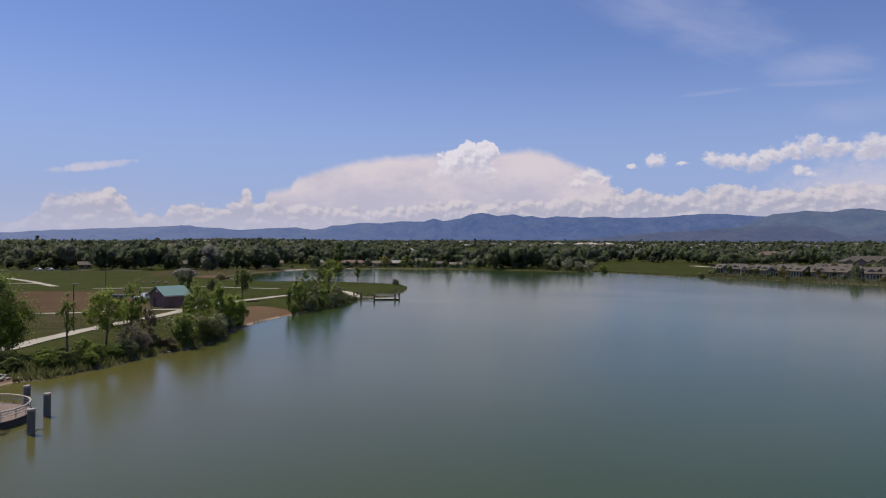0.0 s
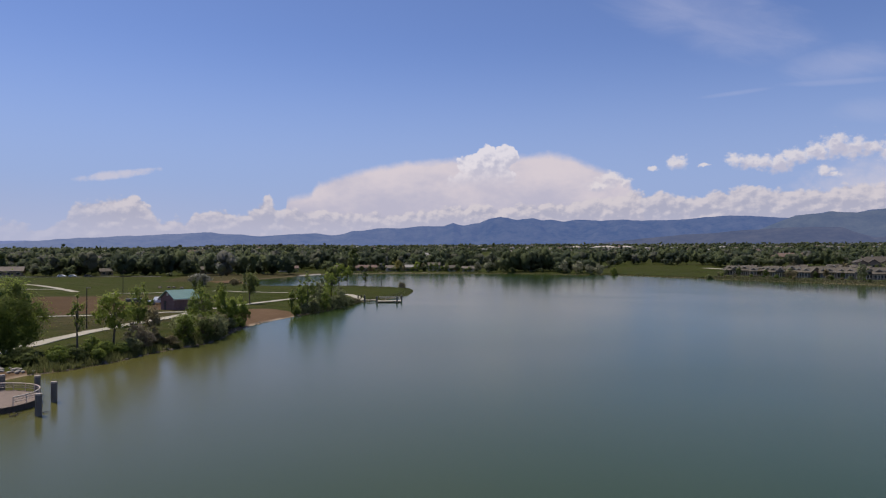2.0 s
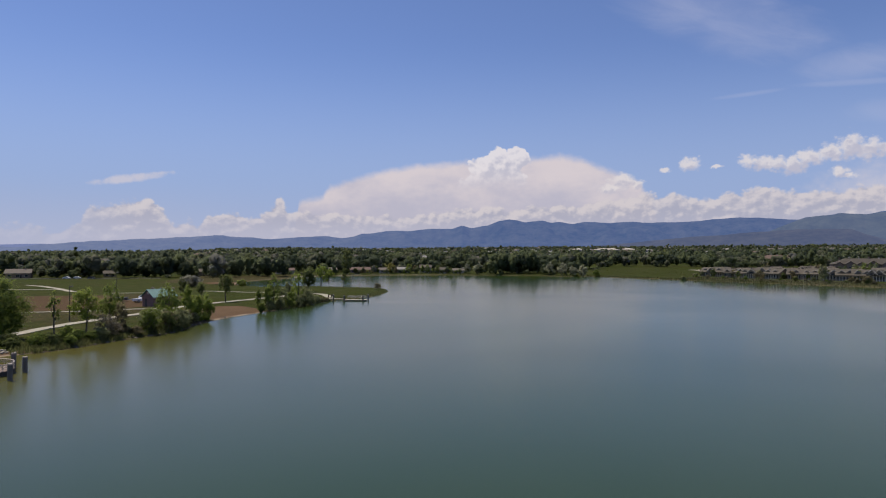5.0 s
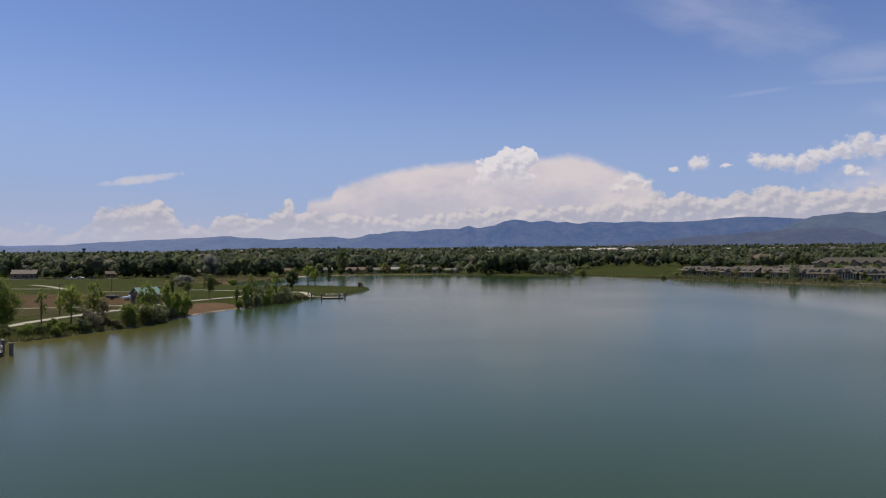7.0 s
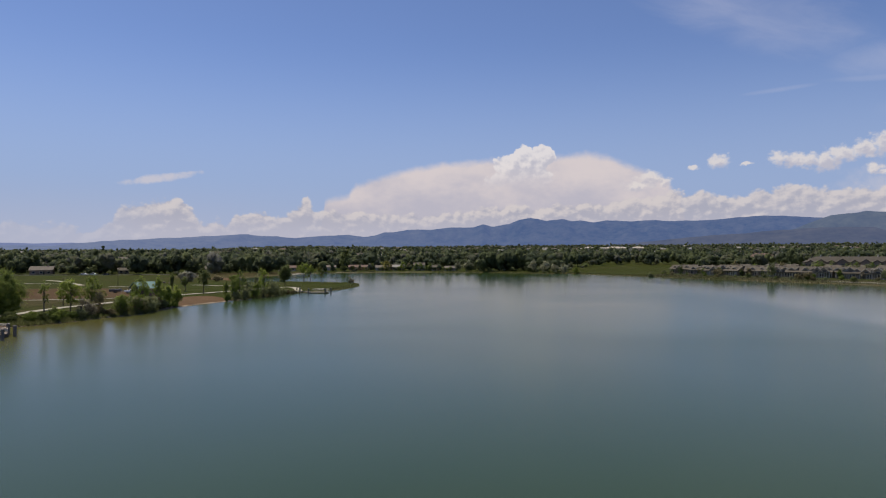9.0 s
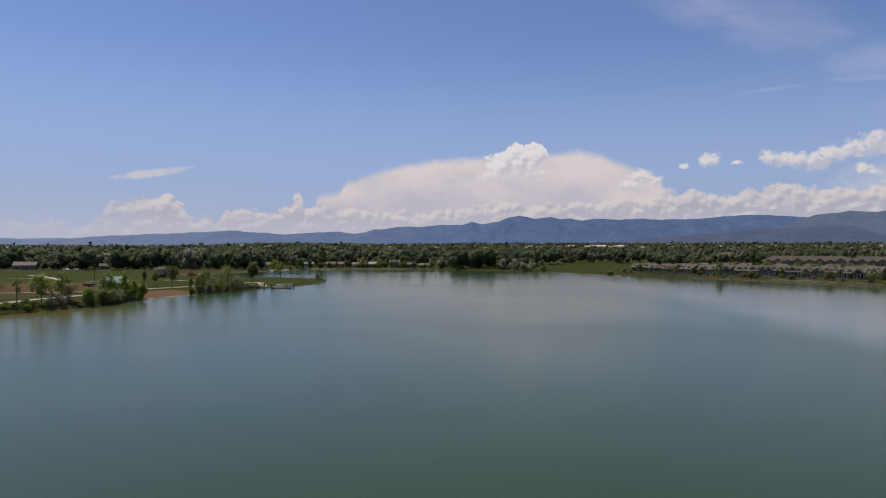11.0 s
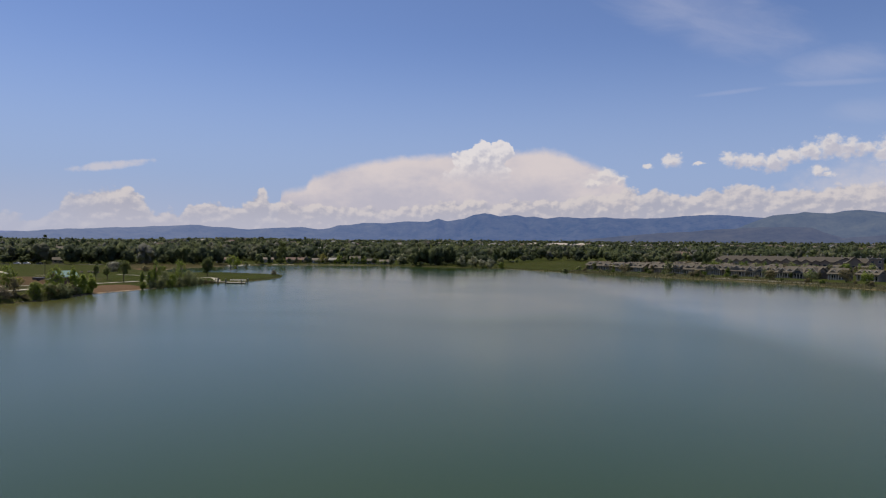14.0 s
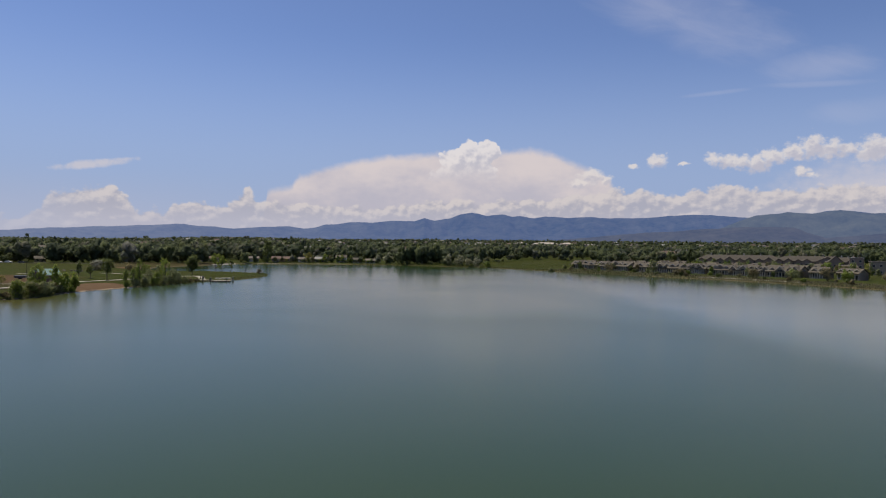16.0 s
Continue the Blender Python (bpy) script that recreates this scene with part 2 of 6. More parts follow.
BARK = plain("bark", (0.05, 0.04, 0.03), (0.14, 0.115, 0.09), 1.5, 14.0, 0.9, bump=(9.0, 0.03))


def woods_leaves(t):
    geo = t.nodes.new("ShaderNodeNewGeometry")
    r = S(t, geo.outputs["Random Per Island"])
    tint = attribute(t, "tint")
    dark = tint.ramp([(0.0, (0.040, 0.058, 0.040)), (0.4, (0.072, 0.094, 0.050)), (0.8, (0.122, 0.146, 0.058)), (0.92, (0.130, 0.126, 0.100)), (1.0, (0.17, 0.168, 0.150))])
    light = tint.ramp([(0.0, (0.058, 0.078, 0.052)), (0.4, (0.100, 0.126, 0.066)), (0.8, (0.172, 0.198, 0.078)), (0.92, (0.180, 0.174, 0.145)), (1.0, (0.26, 0.258, 0.245))])
    v = noise_tex(t, coords(t), 0.12, 3.0) * 0.45 + noise_tex(t, coords(t), 0.9, 4.0, 0.7) * 0.55
    return mix(t, dark, light, (r * 0.35 + v * 1.1 - 0.2).line(0.0, 1.0))


WOODS = material("far_leaves", woods_leaves, 0.7, spec=0.15)


see_through(WOODS, (0.185, 0.215, 0.110), 0.55)


def ground_colour(t):
    v = coords(t)
    n1, n2, n3 = noise_tex(t, v, 0.022, 4.0), noise_tex(t, v, 0.16, 5.0, 0.65), noise_tex(t, v, 2.4, 4.0, 0.7)
    grass = mix(t, (0.030, 0.041, 0.007), (0.060, 0.067, 0.014), (n1 * 0.6 + n2 * 0.4).line(0.34, 0.66))
    grass = mix(t, grass, (0.066, 0.053, 0.025), (n2 * 0.7 + n1 * 0.5 + n3 * 0.25 - 0.2).step(0.46, 0.72) * 0.7)
    grass = mix(t, grass, (0.082, 0.060, 0.034), (attribute(t, "dry") + (n2 - 0.5) * 1.2).step(0.35, 0.8) * 0.75)
    grass = mix(t, grass, (0.034, 0.044, 0.012), n3.line(0.3, 0.7) * 0.4)
    grass = mix(t, grass, (0.019, 0.027, 0.006), (noise_tex(t, v, 0.33, 5.0, 0.7) + n1 * 0.4).step(0.62, 0.86) * 0.55)
    dirt = mix(t, (0.066, 0.043, 0.023), (0.106, 0.070, 0.040), (n2 * 0.6 + n3 * 0.4).line(0.3, 0.7))
    sand = mix(t, (0.095, 0.060, 0.035), (0.155, 0.103, 0.063), (n2 * 0.5 + n3 * 0.5).line(0.3, 0.7))
    mud = mix(t, (0.06, 0.05, 0.03), (0.18, 0.14, 0.09), n3)
    edge = (n2 - 0.5) * 0.7
    shore = attribute(t, "shore")
    sand = mix(t, sand, (0.33, 0.26, 0.19), (shore + edge * 0.9).step(0.55, 0.9))
    col = mix(t, grass, dirt, (attribute(t, "dirt") + edge).step(0.35, 0.65))
    col = mix(t, col, mud, (shore + edge).step(0.3, 0.7))
    return mix(t, col, sand, (attribute(t, "sand") + edge * 0.5).step(0.35, 0.65))


GROUND = material("ground", ground_colour, 1.0, spec=0.04, bump=(1.4, 0.25))
CONCRETE = plain("pale_concrete", (0.28, 0.25, 0.19), (0.39, 0.355, 0.28), 0.3, 6.0, 0.9, bump=(12.0, 0.01))
STONE = plain("shore_stone", (0.20, 0.18, 0.15), (0.38, 0.35, 0.31), 0.4, 4.0, 0.9)
PALE_STONE = plain("pale_wall_stone", (0.22, 0.195, 0.165), (0.36, 0.33, 0.285), 0.4, 4.0, 0.9)
BANK_STONE = plain("brown_bank_stone", (0.10, 0.083, 0.064), (0.20, 0.168, 0.135), 0.6, 6.0, 0.9)
ASPHALT = plain("asphalt", (0.05, 0.05, 0.052), (0.09, 0.088, 0.085), 0.3, 8.0, 0.9)
STEEL = plain("galvanised_steel", (0.42, 0.43, 0.45), (0.60, 0.61, 0.62), 1.0, 20.0, 0.4, metal=0.7)
PILE = plain("weathered_pile", (0.085, 0.078, 0.07), (0.165, 0.152, 0.138), 1.2, 12.0, 0.75, bump=(10.0, 0.02))
PILE_CAP = plain("pile_cap", (0.26, 0.22, 0.18), (0.42, 0.36, 0.30), 2.0, 12.0, 0.7)
DECK = plain("deck_boards", (0.135, 0.099, 0.077), (0.205, 0.153, 0.12), 0.8, 10.0, 0.85)
DARK_WOOD = plain("dark_timber", (0.035, 0.028, 0.022), (0.08, 0.065, 0.05), 1.0, 12.0, 0.85)
TEAL_ROOF = plain("teal_metal_roof", (0.105, 0.205, 0.190), (0.160, 0.275, 0.255), 0.5, 6.0, 0.6)
BRICK = plain("brown_brick", (0.13, 0.075, 0.065), (0.22, 0.135, 0.115), 1.0, 9.0, 0.9, bump=(14.0, 0.015))
TRIM = plain("pale_trim", (0.50, 0.45, 0.37), (0.63, 0.575, 0.48), 1.0, 10.0, 0.6)
SHINGLE = plain("grey_brown_shingle", (0.064, 0.054, 0.040), (0.114, 0.097, 0.074), 0.35, 5.0, 0.9, bump=(6.0, 0.04))
SHINGLE_RED = plain("red_tile_roof", (0.105, 0.066, 0.05), (0.165, 0.11, 0.086), 0.35, 5.0, 0.9, bump=(6.0, 0.04))
SHINGLE_DARK = plain("dark_grey_shingle", (0.046, 0.038, 0.029), (0.084, 0.071, 0.055), 0.35, 5.0, 0.9, bump=(6.0, 0.04))
SHINGLE_PALE = plain("pale_grey_shingle", (0.20, 0.19, 0.175), (0.31, 0.295, 0.275), 0.35, 5.0, 0.9)
SHINGLE_TAN = plain("tan_shingle", (0.105, 0.087, 0.07), (0.175, 0.148, 0.122), 0.35, 5.0, 0.9)
SIDING = plain("beige_siding", (0.33, 0.29, 0.24), (0.46, 0.41, 0.35), 0.5, 6.0, 0.8)
TAUPE = plain("taupe_siding", (0.22, 0.178, 0.130), (0.32, 0.262, 0.195), 0.5, 6.0, 0.85)
SIDING_WHITE = plain("white_siding", (0.45, 0.44, 0.41), (0.62, 0.60, 0.57), 0.5, 6.0, 0.7)
STUCCO_RED = plain("reddish_brick_wall", (0.20, 0.142, 0.108), (0.29, 0.212, 0.165), 0.5, 6.0, 0.85)
PAINT_WHITE = plain("white_car_paint", (0.70, 0.70, 0.70), (0.80, 0.80, 0.79), 0.8, 9.0, 0.3)
PAINT_DARK = plain("dark_car_paint", (0.03, 0.03, 0.035), (0.06, 0.06, 0.065), 0.8, 9.0, 0.3)
RAIL_PAINT = plain("tan_painted_rail", (0.40, 0.335, 0.275), (0.54, 0.46, 0.385), 1.0, 12.0, 0.6)
RUBBER = plain("tyre_rubber", (0.015, 0.015, 0.015), (0.03, 0.03, 0.03), 2.0, 20.0, 0.9)
GLASS = material("dark_window_glass", lambda t: mix(t, (0.015, 0.018, 0.022), (0.04, 0.045, 0.05), noise_tex(t, coords(t), 0.7)), 0.08, spec=0.6)


def water_material():
    m = bpy.data.materials.new("lake_water")
    m.use_nodes = True
    t = m.node_tree
    b = t.nodes["Principled BSDF"]
    v = coords(t)
    shallow = attribute(t, "shallow")
    n = noise_tex(t, v, 0.02, 3.0)
    deep = mix(t, (0.025, 0.047, 0.0090), (0.030, 0.052, 0.0100), n.line(0.35, 0.65))
    col = mix(t, deep, (0.088, 0.083, 0.023), (shallow + (n - 0.5) * 0.25).line(0.05, 0.95))
    t.links.new(col.s, b.inputs["Base Color"])
    b.inputs["IOR"].default_value = 1.33
    b.inputs["Specular IOR Level"].default_value = 0.44
    b.inputs["Specular Tint"].default_value = (0.80, 0.95, 1.0, 1)
    patch = noise_tex(t, stretched(t, v, 0.012, 0.012, 1.0), 1.0, 2.0, 0.5, 0.6)
    sep_xyz = t.nodes.new("ShaderNodeSeparateXYZ")
    t.links.new(v.s, sep_xyz.inputs[0])
    wind = S(t, sep_xyz.outputs[1]).line(60.0, 330.0, 0.0, -0.085)
    drift = noise_tex(t, stretched(t, v, 0.02, 0.007, 1.0), 1.0, 3.0, 0.5)
    slick = (S(t, sep_xyz.outputs[0]) + (drift - 0.5) * 34.0).step(120.0, 142.0) * -0.08
    t.links.new((patch.line(0.35, 0.65, 0.20, 0.24) + wind + slick).max(0.105).s, b.inputs["Roughness"])
    return m


WATER = water_material()

# ------------------------------------------------------------------ mesh helpers


def raw_mesh(name, verts, quads):
    """A mesh from arrays: verts (n, 3) and faces (m, 3 or 4)."""
    verts, quads = np.asarray(verts, dtype=np.float32), np.asarray(quads, dtype=np.int32)
    me = bpy.data.meshes.new(name)
    k = quads.shape[1]
    me.vertices.add(len(verts))
    me.vertices.foreach_set("co", verts.ravel())
    me.loops.add(quads.size)
    me.loops.foreach_set("vertex_index", quads.ravel())
    me.polygons.add(len(quads))
    me.polygons.foreach_set("loop_start", np.arange(0, quads.size, k, dtype=np.int32))
    me.update(calc_edges=True)
    return me


def thing(name, place=None, label="", category="", group="", kind=""):
    ob = new(name)
    ob.empty_display_size = 0.5
    if place is not None:
        ob.matrix_world = place
    return tagged(ob, label, category, group, kind)


def part(name, bm, mat, parent, label=""):
    """One mesh under a thing or a part, in its coordinates. bm: a bmesh or a mesh."""
    if isinstance(bm, bmesh.types.BMesh):
        me = bpy.data.meshes.new(name)
        bm.to_mesh(me)
        bm.free()
    else:
        me = bm
    if mat is not None and not me.materials:
        me.materials.append(mat)
    ob = new(name, me)
    ob.parent = parent
    return tagged(ob, label)


def box(bm, x0, y0, z0, x1, y1, z1, bevel=0.0):
    vs = bmesh.ops.create_cube(bm, size=1.0)["verts"]
    bmesh.ops.scale(bm, vec=(x1 - x0, y1 - y0, z1 - z0), verts=vs)
    bmesh.ops.translate(bm, vec=((x0 + x1) / 2, (y0 + y1) / 2, (z0 + z1) / 2), verts=vs)
    if bevel:
        es = list({e for v in vs for e in v.link_edges})
        bmesh.ops.bevel(bm, geom=es, offset=bevel, segments=1, affect="EDGES")
    return bm


def boxes(*sizes, bevel=0.0):
    bm = bmesh.new()
    for s in sizes:
        box(bm, *s, bevel=bevel)
    return bm


def prism(bm, outline_pts, axis, lo, hi):
    """A flat outline pushed from lo to hi. axis y: the outline lies in x, z; axis z: in x, y."""
    def at(p, h):
        return (p[0], h, p[1]) if axis == "y" else (p[0], p[1], h)
    a = [bm.verts.new(at(p, lo)) for p in outline_pts]
    b = [bm.verts.new(at(p, hi)) for p in outline_pts]
    bm.faces.new(a), bm.faces.new(b[::-1])
    for i in range(len(a)):
        j = (i + 1) % len(a)
        bm.faces.new((a[i], b[i], b[j], a[j]))
    bmesh.ops.recalc_face_normals(bm, faces=bm.faces)
    return bm


def tube(bm, points, radii, sides=6):
    """A tapered tube through points."""
    rings = []
    for i, (p, r) in enumerate(zip(points, radii)):
        p = Vector(p)
        a, b = Vector(points[max(i - 1, 0)]), Vector(points[min(i + 1, len(points) - 1)])
        d = (b - a).normalized()
        u = d.orthogonal().normalized()
        w = d.cross(u)
        rings.append([bm.verts.new(p + r * (math.cos(k * 6.2832 / sides) * u + math.sin(k * 6.2832 / sides) * w)) for k in range(sides)])
    for a, b in zip(rings, rings[1:]):
        u_best = min(range(sides), key=lambda s: sum((a[k].co - b[(k + s) % sides].co).length for k in range(sides)))
        for k in range(sides):
            bm.faces.new((a[k], a[(k + 1) % sides], b[(k + 1 + u_best) % sides], b[(k + u_best) % sides]))
    bm.faces.new(rings[0][::-1]), bm.faces.new(rings[-1])
    return bm


def leaf_mesh(name, rng, centres, size, out, bias=0.9, soft=0.6):
    """Small leaf quads round the centres, turned half at random and half outwards; their shading follows the crown by the share soft."""
    n = len(centres)
    nrm = rng.normal(size=(n, 3)) * 0.6
    nrm[:, 2] += 0.35
    out = out / (np.linalg.norm(out, axis=1)[:, None] + 1e-9)
    nrm += out * bias
    nrm /= np.linalg.norm(nrm, axis=1)[:, None] + 1e-9
    nrm *= np.where((nrm * out).sum(1) < 0, -1.0, 1.0)[:, None]
    u = np.cross(nrm, rng.normal(size=(n, 3)))
    u /= np.linalg.norm(u, axis=1)[:, None] + 1e-9
    w = np.cross(nrm, u)
    s = (size * rng.uniform(0.6, 1.4, n))[:, None]
    v = np.stack([centres - u * s, centres - w * s * 0.6, centres + u * s, centres + w * s * 0.6], 1)
    m = raw_mesh(name, v.reshape(-1, 3), np.arange(4 * n).reshape(-1, 4))
    shade = nrm * (1 - soft) + out * soft
    shade[:, 2] += 0.12
    shade /= np.linalg.norm(shade, axis=1)[:, None] + 1e-9
    m.attributes.new("custom_normal", "FLOAT_VECTOR", "POINT").data.foreach_set("vector", np.repeat(shade, 4, 0).astype(np.float32).ravel())
    return m


# ------------------------------------------------------------------ the lie of the land
LAKE = np.array([
    (-48, 70), (-47, 74.5), (-44.4, 77), (-43, 80.5), (-41.4, 84.5), (-40.4, 91), (-38.8, 97), (-36.6, 102), (-35.8, 108), (-37, 117),
    (-37.8, 129), (-36.6, 140), (-34.6, 149.5), (-31.8, 160), (-28.8, 173), (-27, 189), (-25, 203), (-20, 211), (-15.6, 222),
    (-13.6, 240), (-13.6, 262), (-16.5, 275), (-24, 282), (-37, 289), (-50, 293), (-63, 293), (-76, 295), (-86, 303), (-94, 315),
    (-104, 331), (-111, 352), (-113, 380), (-109.5, 412), (-103.5, 445), (-95, 478), (-77, 495), (-46, 509), (-6, 514), (24, 507),
    (46, 500), (70, 487), (92, 472), (104, 478), (120, 448), (134, 426), (149, 402), (161, 380), (174, 359), (186, 340)])
LAKE_BACK = np.array([
    (196, 324), (205, 309), (213, 297), (221, 285), (229, 268), (238, 250), (246, 233), (253, 212), (270, 165), (288, 90), (290, -90),
    (235, -230), (120, -320), (-20, -330), (-110, -250), (-122, -100), (-102, 0), (-76, 45), (-58, 62)])
LAKE = np.concatenate([LAKE, LAKE_BACK])


def inside(poly, p):
    poly = np.asarray(poly, dtype=float)
    r = np.zeros(len(p), dtype=bool)
    for a, b in zip(poly, np.roll(poly, -1, 0)):
        c = (a[1] > p[:, 1]) != (b[1] > p[:, 1])
        r ^= c & (p[:, 0] < (b[0] - a[0]) * (p[:, 1] - a[1]) / (b[1] - a[1] + 1e-12) + a[0])
    return r


def shore_distance(p, poly=None):
    """Metres to the outline, negative within it."""
    poly = LAKE if poly is None else np.asarray(poly, dtype=float)
    d = np.full(len(p), 1e9)
    for a, b in zip(poly, np.roll(poly, -1, 0)):
        ab = b - a
        s = np.clip(((p - a) @ ab) / (ab @ ab), 0, 1)
        d = np.minimum(d, np.hypot(*(p - a - s[:, None] * ab).T))
    return np.where(inside(poly, p), -d, d)


def swell(p):
    """Soft unevenness of the land, in metres."""
    x, y = p[:, 0], p[:, 1]
    return (np.sin(x * 0.11 + 1.3 * np.sin(y * 0.05)) * np.sin(y * 0.09 + 0.7) * 0.16 + np.sin(x * 0.37 + y * 0.21) * np.sin(y * 0.43 - x * 0.1) * 0.06)


def height(p):
    p = np.asarray(p, dtype=float).reshape(-1, 2)
    sd = shore_distance(p)
    far = np.hypot(p[:, 0] - 40, p[:, 1] + 40)
    land = 0.8 * (1 - np.exp(-np.maximum(sd, 0) / 2.2)) + 0.7 * (1 - np.exp(-np.maximum(sd, 0) / 18)) + swell(p) * np.clip(sd / 8, 0, 1)
    way = np.degrees(np.arctan2(p[:, 0] - 40, p[:, 1] + 40))
    hill = 1 + 0.30 * np.exp(-((way + 17.5) / 6.0) ** 2)
    land = land + 0.019 * np.maximum(0, far - 600) * np.clip(p[:, 1] / 300, 0, 1) * np.clip(1 + p[:, 0] / 3000, 0.6, 1) * hill
    return np.where(sd < 0, np.maximum(-3, sd * 0.3), land)


def ground_z(x, y):
    return float(height([(x, y)])[0])


def spread(lo, hi, step, far):
    """Grid lines: even between lo and hi, ever wider beyond."""
    mid = list(np.arange(lo, hi + step / 2, step))
    out, g, s = [], step, 0.0
    while s < far:
        g *= 1.22
        s += g
        out.append(s)
    return np.array([lo - o for o in out[::-1]] + mid + [mid[-1] + o for o in out])


xs, ys = spread(-150, 290, 2.2, 4900), spread(50, 530, 2.2, 4700)
gx, gy = np.meshgrid(xs, ys)
gp = np.stack([gx.ravel(), gy.ravel()], 1)
gh = height(gp)
idx = np.arange(gp.shape[0]).reshape(gx.shape)
faces = np.stack([idx[:-1, :-1], idx[:-1, 1:], idx[1:, 1:], idx[1:, :-1]], -1).reshape(-1, 4)
me = raw_mesh("ground", np.column_stack([gp, gh]), faces)
DIRT = [(-150, 186), (-122, 200), (-104, 203), (-84, 180), (-70, 153), (-78, 145), (-87, 139), (-104, 128), (-150, 140)]
DIRT_YARD = [(-92, 160), (-70, 150), (-66, 158), (-68, 176), (-84, 180)]
DRY = [(-150, 120), (-100, 118), (-66, 108), (-60, 92), (-64, 80), (-54, 128), (-58, 150), (-70, 200), (-100, 214), (-150, 200)]
BEACH = [(-40, 132), (-33, 130), (-30, 152), (-35, 157), (-42, 162), (-48, 158), (-48, 147), (-44, 136)]
INLET_BANK = [(-170, 424), (-150, 352), (-138, 310), (-118, 318), (-117, 348), (-113, 380), (-108, 412), (-102, 446), (-92, 480), (-112, 478), (-140, 456)]
INLET_MUD = [(-84, 300), (-101, 304), (-118, 320), (-117, 350), (-111, 358), (-103, 335), (-93, 318)]
COVE = [(-60, 63), (-49, 68), (-44.6, 76), (-46, 77.6), (-50, 73), (-60, 66)]


def blend(poly, soft):
    return np.clip(0.5 - shore_distance(gp, poly) / soft, 0, 1)


sd = shore_distance(gp)
for key, val in (("dirt", np.maximum(blend(DIRT, 5), blend(DIRT_YARD, 5))), ("sand", np.maximum(np.maximum(blend(BEACH, 3), blend(COVE, 2)), blend(INLET_MUD, 3))), ("shore", np.clip(1 - sd / 2.2, 0, 1)), ("dry", np.maximum(blend(DRY, 14), blend(INLET_BANK, 10)))):
    me.attributes.new(key, "FLOAT", "POINT").data.foreach_set("value", val.astype(np.float32))
me.polygons.foreach_set("use_smooth", np.ones(len(me.polygons), dtype=bool))
me.materials.append(GROUND)
tagged(new("ground", me), "mown and dry grass land with bare brown earth round the lake", "ground", kind="structure")

# the lake's surface
wx, wy = np.meshgrid(np.arange(-150, 320, 5.0), np.arange(-350, 540, 5.0))
wp = np.stack([wx.ravel(), wy.ravel()], 1)
idx = np.arange(len(wp)).reshape(wx.shape)
faces = np.stack([idx[:-1, :-1], idx[:-1, 1:], idx[1:, 1:], idx[1:, :-1]], -1).reshape(-1, 4)
me = raw_mesh("water", np.column_stack([wp, np.zeros(len(wp))]), faces)
WEST = LAKE[:22]
d = np.full(len(wp), 1e9)
for a, b in zip(WEST, WEST[1:]):
    s = np.clip(((wp - a) @ (b - a)) / ((b - a) @ (b - a)), 0, 1)
    d = np.minimum(d, np.hypot(*(wp - a - s[:, None] * (b - a)).T))
near = np.clip((140 - wp[:, 1]) / 60, 0.1, 1)
me.attributes.new("shallow", "FLOAT", "POINT").data.foreach_set("value", (np.exp(-(d / 50) ** 2) * near).astype(np.float32))
me.polygons.foreach_set("use_smooth", np.ones(len(me.polygons), dtype=bool))
me.materials.append(WATER)
tagged(new("water", me), "calm teal lake water, greener and murky by the bank", "lake", kind="structure")

# ------------------------------------------------------------------ mountains
RIDGE = [(-48, 0.9), (-34.8, 0.72), (-31.3, 1.1), (-25.6, 1.43), (-21.5, 1.69), (-18.1, 1.5), (-16.8, 1.41), (-15, 1.61), (-12.7, 1.67), (-11.35, 1.53),
         (-10.3, 1.66), (-9.6, 1.90), (-8.6, 1.92), (-7.6, 2.14), (-5.7, 2.12), (-3.8, 2.31), (-2.04, 2.31), (-1.28, 2.6), (-0.56, 2.36), (0.96, 2.59), (1.91, 2.97),
         (2.71, 3.11), (3.33, 3.01), (3.94, 2.82), (5.45, 2.95), (6.15, 2.76), (6.85, 2.84), (7.92, 2.65), (8.93, 2.78), (10.8, 2.71),
         (12.6, 2.78), (13.5, 2.68), (15.7, 2.69), (17.4, 2.75), (20.7, 2.96), (23.1, 2.82), (24.7, 2.66), (25.2, 2.85), (26.9, 2.98),
         (27.3, 3.08), (29.0, 2.92), (29.8, 3.09), (30.8, 3.17), (33, 2.9), (46, 2.6)]
FAR_RIDGE = [(-48, 1.0), (-36, 0.9), (-30, 1.05), (-26, 1.35), (-21.5, 1.69), (-18.5, 1.5), (-14, 1.2), (-10, 1.3), (-4, 1.5), (46, 1.4)]
FOOTHILL = [(-48, 0.1), (-4, 0.2), (8, 0.55), (10.7, 0.9), (15.2, 1.33), (19.5, 1.65), (23.5, 1.92), (26.2, 1.97), (28, 1.88), (29, 1.5), (30, 1.15), (34, 1.5), (46, 1.2)]


